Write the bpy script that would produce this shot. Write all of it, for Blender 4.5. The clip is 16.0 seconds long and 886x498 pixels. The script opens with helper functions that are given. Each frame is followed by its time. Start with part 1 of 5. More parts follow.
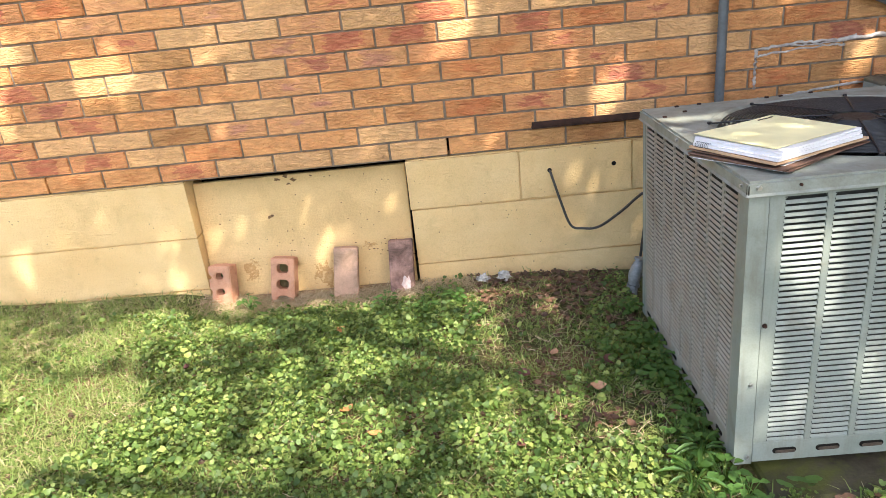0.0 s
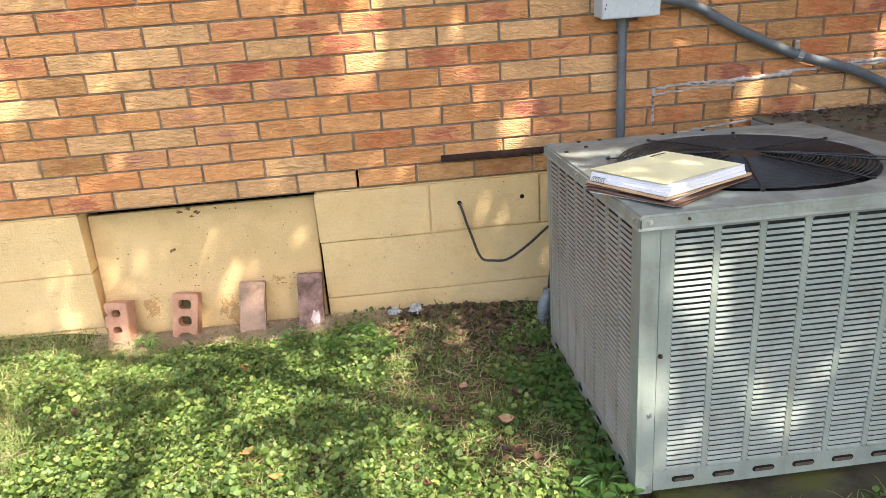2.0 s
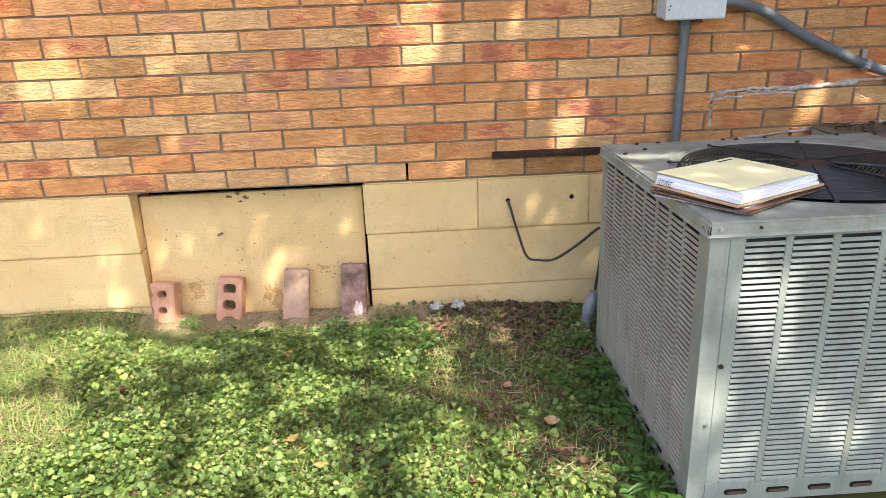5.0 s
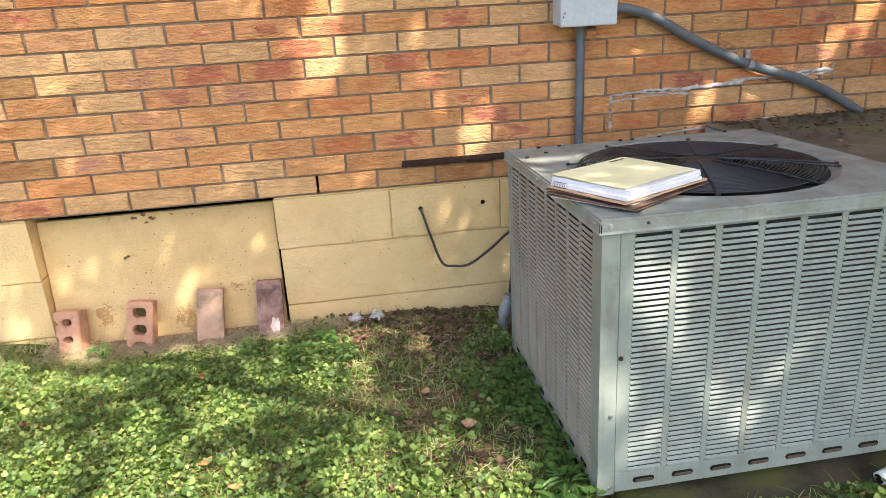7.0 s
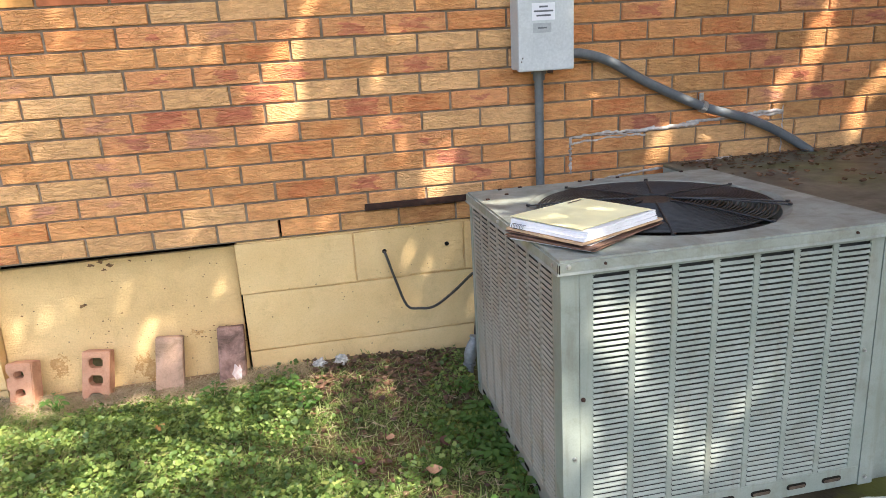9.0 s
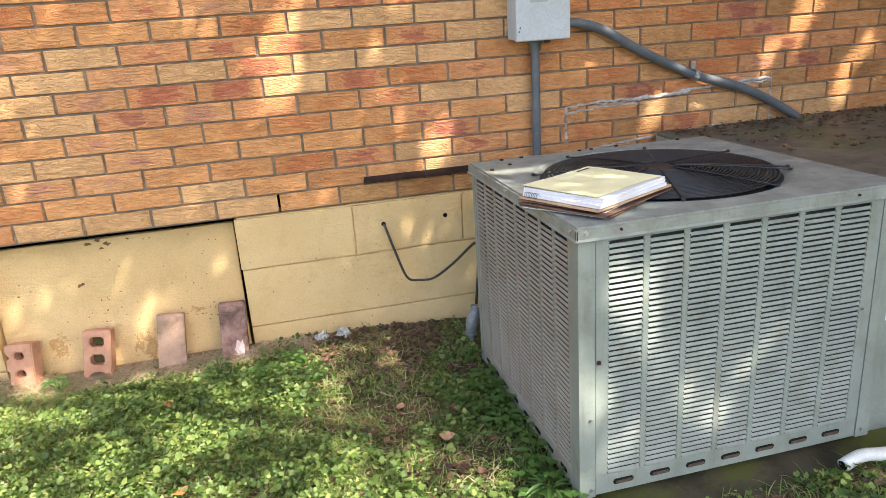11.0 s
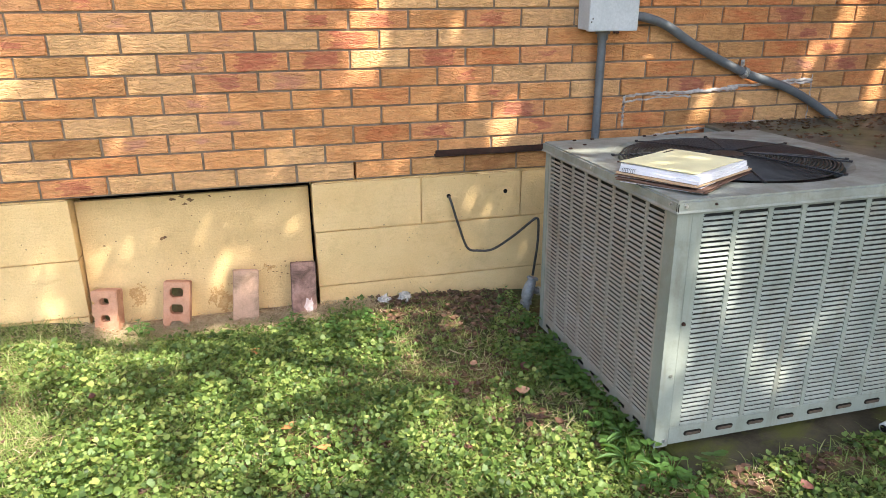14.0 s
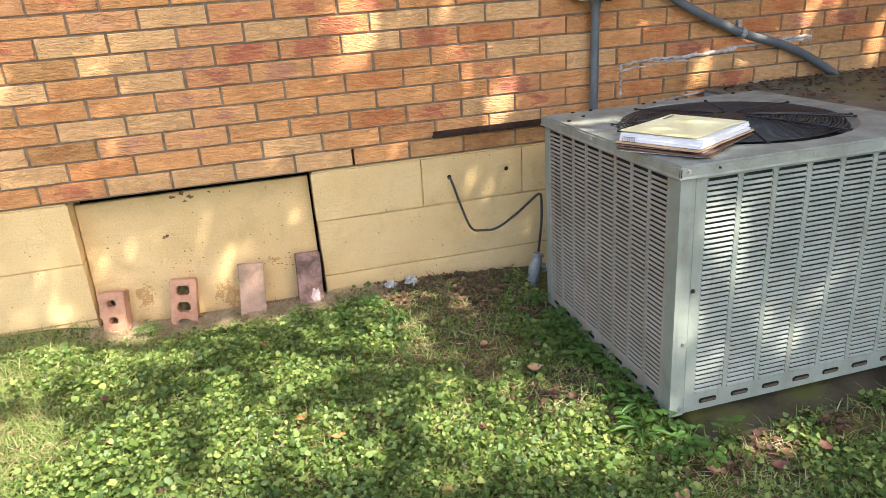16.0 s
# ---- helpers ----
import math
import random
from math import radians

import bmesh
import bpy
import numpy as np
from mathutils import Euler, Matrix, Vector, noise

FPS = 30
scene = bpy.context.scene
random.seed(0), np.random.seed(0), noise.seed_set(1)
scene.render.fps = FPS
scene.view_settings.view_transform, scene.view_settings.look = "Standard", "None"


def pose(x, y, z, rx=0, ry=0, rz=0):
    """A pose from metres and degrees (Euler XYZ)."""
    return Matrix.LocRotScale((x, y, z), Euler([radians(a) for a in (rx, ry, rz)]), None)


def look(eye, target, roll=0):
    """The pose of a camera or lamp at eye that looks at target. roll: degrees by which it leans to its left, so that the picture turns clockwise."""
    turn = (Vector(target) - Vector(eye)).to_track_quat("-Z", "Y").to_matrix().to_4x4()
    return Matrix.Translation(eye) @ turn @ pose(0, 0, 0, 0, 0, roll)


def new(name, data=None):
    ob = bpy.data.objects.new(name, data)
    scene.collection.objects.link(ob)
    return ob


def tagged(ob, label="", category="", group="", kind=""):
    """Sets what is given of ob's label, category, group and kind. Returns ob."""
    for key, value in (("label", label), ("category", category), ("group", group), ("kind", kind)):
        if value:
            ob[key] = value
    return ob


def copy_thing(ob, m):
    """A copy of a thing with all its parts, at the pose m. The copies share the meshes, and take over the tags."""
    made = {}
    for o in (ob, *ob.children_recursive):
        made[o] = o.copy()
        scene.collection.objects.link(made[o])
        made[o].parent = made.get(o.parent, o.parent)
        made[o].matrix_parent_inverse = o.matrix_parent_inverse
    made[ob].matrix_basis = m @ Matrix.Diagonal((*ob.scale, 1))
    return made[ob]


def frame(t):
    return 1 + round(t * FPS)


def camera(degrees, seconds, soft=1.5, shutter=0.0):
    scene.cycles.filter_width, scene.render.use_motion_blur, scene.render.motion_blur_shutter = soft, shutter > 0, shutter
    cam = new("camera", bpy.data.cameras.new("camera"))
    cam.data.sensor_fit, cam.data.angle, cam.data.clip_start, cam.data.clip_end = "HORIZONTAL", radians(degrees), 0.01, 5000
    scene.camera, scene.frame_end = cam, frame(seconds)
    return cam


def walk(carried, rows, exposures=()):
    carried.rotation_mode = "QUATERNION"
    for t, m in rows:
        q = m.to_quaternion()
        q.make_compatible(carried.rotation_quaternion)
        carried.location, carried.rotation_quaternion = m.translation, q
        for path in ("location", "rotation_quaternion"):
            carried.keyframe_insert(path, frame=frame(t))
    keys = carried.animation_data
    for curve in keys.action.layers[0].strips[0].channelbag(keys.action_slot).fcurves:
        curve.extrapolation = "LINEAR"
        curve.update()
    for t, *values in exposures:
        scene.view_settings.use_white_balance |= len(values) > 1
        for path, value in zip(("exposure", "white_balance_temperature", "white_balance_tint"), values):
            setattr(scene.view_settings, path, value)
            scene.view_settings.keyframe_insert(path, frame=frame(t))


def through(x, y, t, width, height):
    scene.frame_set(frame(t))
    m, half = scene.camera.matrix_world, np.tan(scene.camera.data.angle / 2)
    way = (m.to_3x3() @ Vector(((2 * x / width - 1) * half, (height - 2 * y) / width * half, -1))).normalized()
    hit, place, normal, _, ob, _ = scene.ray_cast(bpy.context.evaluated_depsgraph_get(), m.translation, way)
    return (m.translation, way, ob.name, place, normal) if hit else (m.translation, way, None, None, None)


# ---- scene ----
cam = camera(64.6, 16.0, 0.5)
PATH = [
    (0, (0.044, -2.48, 1.167), (-0.032, -0.635, 0.4), -6.2),
    (0.5, (0.043, -2.477, 1.168), (0.003, -0.627, 0.409), -6.1),
    (1, (0.032, -2.469, 1.171), (0.026, -0.61, 0.434), -5.5),
    (1.5, (0.035, -2.483, 1.174), (0.119, -0.617, 0.458), -4.8),
    (2, (0.095, -2.461, 1.163), (0.242, -0.595, 0.459), -4.1),
    (2.5, (0.047, -2.446, 1.162), (0.107, -0.576, 0.455), -3.7),
    (3, (0.006, -2.443, 1.15), (-0.027, -0.578, 0.428), -2.9),
    (3.5, (0.011, -2.45, 1.15), (-0.038, -0.586, 0.426), -2.2),
    (4, (0.016, -2.44, 1.154), (0.001, -0.573, 0.436), -2.1),
    (6.5, (0.034, -2.44, 1.163), (0.25, -0.58, 0.459), -2.6),
    (7, (0.086, -2.46, 1.159), (0.351, -0.603, 0.466), -3.1),
    (7.5, (0.095, -2.451, 1.16), (0.402, -0.592, 0.488), -3.6),
    (8, (0.097, -2.473, 1.167), (0.436, -0.607, 0.53), -3.5),
    (8.5, (0.102, -2.481, 1.179), (0.454, -0.608, 0.574), -3.5),
    (8.7, (0.114, -2.458, 1.165), (0.466, -0.58, 0.577), -3.3),
    (10.8, (0.064, -2.462, 1.156), (0.476, -0.609, 0.526), -3.9),
    (11, (0.013, -2.456, 1.164), (0.437, -0.617, 0.501), -3.7),
    (11.5, (-0.214, -2.483, 1.159), (0.201, -0.675, 0.413), -3.4),
    (12, (-0.325, -2.513, 1.16), (0.025, -0.713, 0.36), -3.3),
    (12.5, (-0.36, -2.532, 1.168), (-0.049, -0.721, 0.379), -3.2),
    (13, (-0.363, -2.526, 1.17), (-0.04, -0.708, 0.402), -3.1),
    (13.5, (-0.337, -2.525, 1.16), (0.034, -0.708, 0.411), -2.9),
    (14, (-0.336, -2.545, 1.168), (0.144, -0.732, 0.471), -0.1),
    (14.5, (-0.338, -2.545, 1.163), (0.145, -0.712, 0.525), 1.5),
    (15, (-0.339, -2.546, 1.168), (0.07, -0.71, 0.489), -1.4),
    (15.5, (-0.312, -2.537, 1.159), (0.125, -0.72, 0.445), -3.2),
    (16, (-0.323, -2.533, 1.157), (0.132, -0.732, 0.416), -3.8),
]
walk(cam, [(t, look(eye, target, roll)) for t, eye, target, roll in PATH])

# ---- light ----
SUN_TO = Vector((0.34, -0.50, 0.86)).normalized()
world = bpy.data.worlds.new("sky")
world.use_nodes = True
scene.world = world
wn = world.node_tree.nodes
sky = wn.new("ShaderNodeTexSky")
sky.sky_type, sky.sun_disc = "NISHITA", False
sky.sun_elevation = math.asin(SUN_TO.z)
sky.sun_rotation = math.atan2(SUN_TO.x, SUN_TO.y)
sky.air_density, sky.dust_density = 1.0, 2.5
world.node_tree.links.new(sky.outputs[0], wn["Background"].inputs[0])
wn["Background"].inputs[1].default_value = 0.147
sun = new("sun", bpy.data.lights.new("sun", "SUN"))
sun.data.energy, sun.data.angle, sun.data.color = 3.4, radians(0.53), (1.0, 0.94, 0.83)
sun.matrix_world = look(SUN_TO * 30, (0, 0, 0))
scene.view_settings.exposure = 1.96


# ---- helpers for meshes ----
def place_of(ob):
    p = Vector((0, 0, 0))
    while ob is not None:
        p = p + ob.location
        ob = ob.parent
    return p


def mesh_of(name, bm, mat, smooth=False):
    me = bpy.data.meshes.new(name)
    bm.normal_update()
    bm.to_mesh(me)
    bm.free()
    if smooth:
        for p in me.polygons:
            p.use_smooth = True
    for m in (mat if isinstance(mat, (list, tuple)) else [mat]):
        me.materials.append(m)
    return me


def part(name, bm, mat, parent=None, label="", smooth=False):
    """A bmesh in world metres, as one mesh under its parent."""
    if parent is not None:
        bmesh.ops.translate(bm, verts=bm.verts, vec=-place_of(parent))
    ob = new(name, mesh_of(name, bm, mat, smooth))
    ob.parent = parent
    if label:
        tagged(ob, label)
    return ob


def thing(name, at, label, category, group="", kind="", rot=None):
    ob = new(name)
    ob.location = at
    if rot:
        ob.rotation_euler = [radians(a) for a in rot]
    ob.empty_display_size = 0.1
    return tagged(ob, label, category, group, kind)


def piece(name, me, at, parent, rot=None):
    ob = new(name, me)
    ob.parent = parent
    ob.location = Vector(at) - place_of(parent)
    if rot:
        ob.rotation_euler = rot
    return ob


def box(bm, x0, x1, y0, y1, z0, z1, bevel=0.0, seg=1):
    g = bmesh.ops.create_cube(bm, size=1)["verts"]
    for v in g:
        v.co = Vector((x0 + (v.co.x + .5) * (x1 - x0), y0 + (v.co.y + .5) * (y1 - y0), z0 + (v.co.z + .5) * (z1 - z0)))
    if bevel:
        es = list({e for v in g for e in v.link_edges})
        bmesh.ops.bevel(bm, geom=es, offset=bevel, segments=seg, affect="EDGES", profile=0.5)
    return g


def cube(x0, x1, y0, y1, z0, z1, bevel=0.0, seg=1):
    bm = bmesh.new()
    box(bm, x0, x1, y0, y1, z0, z1, bevel, seg)
    return bm


def rod(bm, a, b, r, n=12, r2=None):
    a, b = Vector(a), Vector(b)
    m = Matrix.Translation((a + b) / 2) @ (b - a).to_track_quat("Z", "Y").to_matrix().to_4x4()
    return bmesh.ops.create_cone(bm, cap_ends=True, segments=n, radius1=r, radius2=r if r2 is None else r2, depth=(b - a).length, matrix=m)["verts"]


def spline(pts, n=12):
    """Points along a smooth line through pts."""
    p = [Vector(q) for q in pts]
    p = [2 * p[0] - p[1]] + p + [2 * p[-1] - p[-2]]
    out = []
    for i in range(1, len(p) - 2):
        for k in range(n):
            t = k / n
            a, b, c, d = p[i - 1], p[i], p[i + 1], p[i + 2]
            out.append(0.5 * (2 * b + (c - a) * t + (2 * a - 5 * b + 4 * c - d) * t * t + (3 * b - a - 3 * c + d) * t ** 3))
    return out + [p[-2]]


def tube(bm, pts, r, n=10, rib=0.0, closed=False):
    rings = []
    m = len(pts)
    for i, p in enumerate(pts):
        a = pts[(i - 1) % m] if (closed or i) else pts[0]
        b = pts[(i + 1) % m] if (closed or i < m - 1) else pts[-1]
        d = (b - a).normalized()
        u = d.cross(Vector((0, 0, 1)))
        u = u.normalized() if u.length > 0.05 else d.cross(Vector((0, 1, 0))).normalized()
        w = d.cross(u).normalized()
        rr = (r[i] if isinstance(r, list) else r) + (rib if i % 2 else 0.0)
        rings.append([bm.verts.new(p + rr * (math.cos(2 * math.pi * k / n) * u + math.sin(2 * math.pi * k / n) * w)) for k in range(n)])
    for i in range(m if closed else m - 1):
        a, b = rings[i], rings[(i + 1) % m]
        for k in range(n):
            bm.faces.new((a[k], a[(k + 1) % n], b[(k + 1) % n], b[k]))
    if not closed:
        bm.faces.new(rings[0][::-1])
        bm.faces.new(rings[-1])


# ---- materials ----
class Nodes:
    """Short hand for a node tree."""

    def __init__(self, name):
        self.mat = bpy.data.materials.new(name)
        self.mat.use_nodes = True
        self.t = self.mat.node_tree
        self.bsdf = self.t.nodes["Principled BSDF"]

    def put(self, sock, v):
        if isinstance(v, bpy.types.NodeSocket):
            self.t.links.new(v, sock)
        elif isinstance(v, tuple) and len(v) == 3 and sock.type == "RGBA":
            sock.default_value = (*v, 1)
        else:
            sock.default_value = v

    def coord(self, kind="Object", scale=(1, 1, 1), shift=None):
        c = self.t.nodes.new("ShaderNodeTexCoord").outputs[kind]
        m = self.t.nodes.new("ShaderNodeMapping")
        self.put(m.inputs["Vector"], c)
        m.inputs["Scale"].default_value = scale
        if shift is not None:
            self.put(m.inputs["Location"], shift)
        return m.outputs[0]

    def noise(self, vec, scale, detail=4.0, rough=0.55, dist=0.0):
        n = self.t.nodes.new("ShaderNodeTexNoise")
        self.put(n.inputs["Vector"], vec)
        for k, v in (("Scale", scale), ("Detail", detail), ("Roughness", rough), ("Distortion", dist)):
            n.inputs[k].default_value = v
        return n.outputs[0]

    def voronoi(self, vec, scale, feature="F1"):
        n = self.t.nodes.new("ShaderNodeTexVoronoi")
        n.feature = feature
        self.put(n.inputs["Vector"], vec)
        n.inputs["Scale"].default_value = scale
        return n.outputs[0]

    def ramp(self, fac, *stops):
        n = self.t.nodes.new("ShaderNodeValToRGB")
        e = n.color_ramp.elements
        while len(e) < len(stops):
            e.new(0.5)
        for el, (p, c) in zip(e, stops):
            el.position = p
            el.color = (*c, 1) if isinstance(c, tuple) else (c, c, c, 1)
        self.put(n.inputs[0], fac)
        return n.outputs[0]

    def mix(self, fac, a, b, how="MIX"):
        n = self.t.nodes.new("ShaderNodeMix")
        n.data_type, n.blend_type = "RGBA", how
        self.put(n.inputs[0], fac)
        self.put(n.inputs[6], a)
        self.put(n.inputs[7], b)
        return n.outputs[2]

    def math(self, op, a, b=0.0):
        n = self.t.nodes.new("ShaderNodeMath")
        n.operation = op
        self.put(n.inputs[0], a)
        self.put(n.inputs[1], b)
        return n.outputs[0]

    def split(self, vec):
        n = self.t.nodes.new("ShaderNodeSeparateXYZ")
        self.put(n.inputs[0], vec)
        return n.outputs

    def random(self):
        return self.t.nodes.new("ShaderNodeObjectInfo").outputs["Random"]

    def island(self):
        return self.t.nodes.new("ShaderNodeNewGeometry").outputs["Random Per Island"]

    def bump(self, height, strength=0.5, dist=0.002):
        n = self.t.nodes.new("ShaderNodeBump")
        self.put(n.inputs["Height"], height)
        n.inputs["Strength"].default_value, n.inputs["Distance"].default_value = strength, dist
        self.put(self.bsdf.inputs["Normal"], n.outputs[0])

    def out(self, color, rough=0.7, metal=0.0, spec=0.5):
        self.put(self.bsdf.inputs["Base Color"], color)
        self.put(self.bsdf.inputs["Roughness"], rough)
        self.bsdf.inputs["Metallic"].default_value = metal
        self.bsdf.inputs["Specular IOR Level"].default_value = spec
        return self.mat


def plain(name, c1, c2, scale=20.0, rough=0.6, metal=0.0, bump=0.0, bscale=200.0, spec=0.5, stain=None, stain_at=0.62):
    """A surface of two close colours with fine grain and, where given, stains."""
    n = Nodes(name)
    v = n.coord()
    col = n.ramp(n.noise(v, scale, 5), (0.35, c1), (0.65, c2))
    fine = n.noise(v, bscale, 3)
    col = n.mix(0.25, col, n.ramp(fine, (0.3, 0.35), (0.7, 1.0)), "MULTIPLY")
    if stain:
        s = n.ramp(n.noise(v, scale * 0.4, 7, 0.65, 0.4), (stain_at, 0.0), (stain_at + 0.1, 1.0))
        col = n.mix(n.math("MULTIPLY", s, 0.8), col, stain)
    if bump:
        n.bump(fine, bump)
    return n.out(col, n.ramp(n.noise(v, scale * 2, 3), (0.3, max(rough - 0.1, 0.02)), (0.7, min(rough + 0.1, 1.0))), metal, spec)


def brick_material(name, edge, heart, heart_size):
    """Bark-faced brick: wavy level grooves, a darker flashed heart, tan edges."""
    n = Nodes(name)
    r = n.random()
    shift = n.t.nodes.new("ShaderNodeCombineXYZ")
    for i, k in enumerate((37.0, 11.0, 53.0)):
        n.put(shift.inputs[i], n.math("MULTIPLY", r, k))
    v = n.coord("Object", (1, 1, 1), shift.outputs[0])
    long = n.coord("Object", (7, 7, 60), shift.outputs[0])
    streak = n.noise(long, 1.6, 5, 0.6, 1.2)
    xyz = n.split(n.coord("Object"))
    away = n.math("MAXIMUM", n.math("MULTIPLY", n.math("ABSOLUTE", xyz[0]), 9.0), n.math("MULTIPLY", n.math("ABSOLUTE", xyz[2]), 18.0))
    away = n.math("ADD", away, n.math("MULTIPLY", n.noise(n.coord("Object", (9, 9, 34), shift.outputs[0]), 1.5, 5, 0.6, 0.6), 1.3))
    away = n.math("ADD", away, n.math("MULTIPLY", n.math("SUBTRACT", r, 0.5), 0.5))
    col = n.mix(n.ramp(away, (heart_size, 1.0), (heart_size + 0.55, 0.0)), edge, heart)
    col = n.mix(n.ramp(streak, (0.44, 0.0), (0.62, 0.45)), col, n.mix(0.5, col, (0.80, 0.48, 0.20)))
    rip = n.noise(n.coord("Object", (24, 24, 80), shift.outputs[0]), 1.0, 2, 0.5, 1.2)
    groove = n.ramp(rip, (0.37, 1.0), (0.47, 0.0), (0.50, 0.1), (0.60, 1.0))
    amount = n.ramp(n.noise(v, 5, 1), (0.40, 0.0), (0.66, 0.42))
    dark = n.mix(n.math("MULTIPLY", n.math("SUBTRACT", 1.0, groove), amount), col, n.mix(0.55, col, (0.16, 0.055, 0.02)))
    speck = n.ramp(n.noise(v, 330, 2), (0.36, 0.55), (0.47, 1.0))
    col = n.mix(0.35, dark, speck, "MULTIPLY")
    tone = n.ramp(r, (0.0, (0.90, 0.88, 0.85)), (1.0, (1.06, 1.06, 1.05)))
    col = n.mix(1.0, col, tone, "MULTIPLY")
    blot = n.ramp(n.noise(n.coord("Object", (1, 1, 2.2), shift.outputs[0]), 26, 5, 0.65), (0.36, 0.90), (0.62, 1.16))
    col = n.mix(0.9, col, blot, "MULTIPLY")
    h = n.mix(0.32, groove, n.noise(n.coord("Object", (1, 1, 1.6), shift.outputs[0]), 120, 4, 0.6))
    n.bump(h, 0.95, 0.0036)
    return n.out(col, 0.86, 0, 0.25)


BRICKS = {
    "y": brick_material("brick_buff", (0.677, 0.378, 0.176), (0.705, 0.396, 0.190), 0.3),
    "t": brick_material("brick_straw", (0.639, 0.356, 0.162), (0.583, 0.310, 0.133), 0.4),
    "o": brick_material("brick_orange", (0.630, 0.284, 0.112), (0.592, 0.234, 0.087), 0.6),
    "O": brick_material("brick_rust", (0.592, 0.230, 0.085), (0.564, 0.184, 0.071), 0.9),
    "r": brick_material("brick_red", (0.611, 0.257, 0.109), (0.479, 0.149, 0.081), 0.98),
    "R": brick_material("brick_dark_red", (0.58, 0.245, 0.11), (0.41, 0.135, 0.085), 0.92),
    "p": brick_material("brick_plum", (0.640, 0.300, 0.133), (0.50, 0.215, 0.135), 0.78),
    "b": brick_material("brick_brown", (0.489, 0.239, 0.093), (0.414, 0.184, 0.071), 0.7),
}
BRICK_PLAIN = plain("brick_plain", (0.50, 0.24, 0.09), (0.60, 0.32, 0.13), 8, 0.9, bump=0.6, bscale=90, spec=0.2)
MORTAR = plain("mortar", (0.20, 0.150, 0.108), (0.31, 0.24, 0.175), 30, 0.95, bump=0.6, bscale=260, spec=0.1)
CAULK = plain("caulk", (0.32, 0.26, 0.22), (0.62, 0.55, 0.50), 34, 0.7, bump=0.8, bscale=120)


def paint_material(name, base, base2, stains, bleeds=()):
    """Old cream masonry paint: blotches, splash dirt, chips, pits."""
    n = Nodes(name)
    v = n.coord("Object")
    w = n.t.nodes.new("ShaderNodeNewGeometry").outputs["Position"]
    col = n.ramp(n.noise(w, 3.2, 5, 0.6), (0.32, base), (0.68, base2))
    dirt = n.ramp(n.noise(w, 9, 7, 0.7, 0.5), (0.52, 0.0), (0.74, 1.0))
    col = n.mix(n.math("MULTIPLY", dirt, 0.28), col, (0.40, 0.25, 0.10))
    pits = n.voronoi(w, 46)
    scatter = n.ramp(n.noise(w, 11, 2), (0.53, 0.0), (0.59, 1.0))
    chip = n.math("MULTIPLY", n.ramp(n.math("ADD", pits, n.math("MULTIPLY", n.noise(w, 130, 2), 0.22)), (0.20, 1.0), (0.225, 0.0)), scatter)
    col = n.mix(n.math("MULTIPLY", chip, stains), col, (0.12, 0.065, 0.03))
    for cx, cz, size in bleeds:
        d = n.t.nodes.new("ShaderNodeVectorMath")
        d.operation = "DISTANCE"
        n.put(d.inputs[0], w)
        d.inputs[1].default_value = (cx, 0.03, cz)
        k = n.math("ADD", n.math("DIVIDE", d.outputs["Value"], size), n.math("MULTIPLY", n.noise(w, 34, 6, 0.75), 1.5))
        col = n.mix(n.ramp(k, (0.55, 0.0), (0.95, 0.75), (1.02, 0.35), (1.25, 0.0)), col, (0.42, 0.19, 0.05))
    col = n.mix(0.2, col, n.ramp(n.noise(w, 190, 3), (0.3, 0.5), (0.6, 1.0)), "MULTIPLY")
    hgt = n.mix(0.4, n.noise(w, 130, 5, 0.7), n.noise(w, 28, 3))
    n.bump(n.mix(0.35, hgt, n.noise(n.coord("Object", (8, 8, 45)), 2.0, 4, 0.6, 0.8)), 0.9, 0.010)
    return n.out(col, 0.72, 0, 0.3)


CREAM = paint_material("cream_block_paint", (0.745, 0.495, 0.220), (0.81, 0.57, 0.280), 0.75)
CREAM_PANEL = paint_material("cream_panel_paint", (0.68, 0.445, 0.195), (0.76, 0.52, 0.245), 0.95, ((-0.82, 0.10, 0.13), (-0.34, 0.16, 0.09), (-0.62, 0.45, 0.06), (-0.52, 0.05, 0.16)))
FLAKE = plain("rust_flake", (0.13, 0.065, 0.028), (0.30, 0.165, 0.065), 90, 0.9)
SILL = plain("dirty_sill", (0.20, 0.125, 0.06), (0.34, 0.23, 0.115), 22, 0.85, bump=0.5, bscale=160)
# Near-black for seams and feet, and for shade painted inside openings and the unit.
DARK = plain("part_and_shade_black", (0.012, 0.010, 0.008), (0.02, 0.017, 0.014), 20, 0.95, spec=0.1)


def soil_material():
    n = Nodes("soil")
    w = n.t.nodes.new("ShaderNodeNewGeometry").outputs["Position"]
    col = n.ramp(n.noise(w, 5, 8, 0.65), (0.3, (0.11, 0.058, 0.032)), (0.5, (0.22, 0.115, 0.062)), (0.72, (0.34, 0.19, 0.105)))
    thatch = n.ramp(n.noise(w, 90, 4, 0.6, 1.5), (0.45, 0.0), (0.62, 1.0))
    col = n.mix(n.math("MULTIPLY", thatch, 0.5), col, (0.30, 0.22, 0.11))
    green = n.ramp(n.noise(w, 2.5, 4), (0.34, 0.2), (0.52, 0.9))
    col = n.mix(green, col, n.ramp(n.noise(w, 60, 4), (0.35, (0.035, 0.046, 0.014)), (0.65, (0.095, 0.115, 0.040))))
    n.bump(n.noise(w, 70, 8, 0.7), 0.9, 0.01)
    return n.out(col, 0.95, 0, 0.15)


SOIL = soil_material()


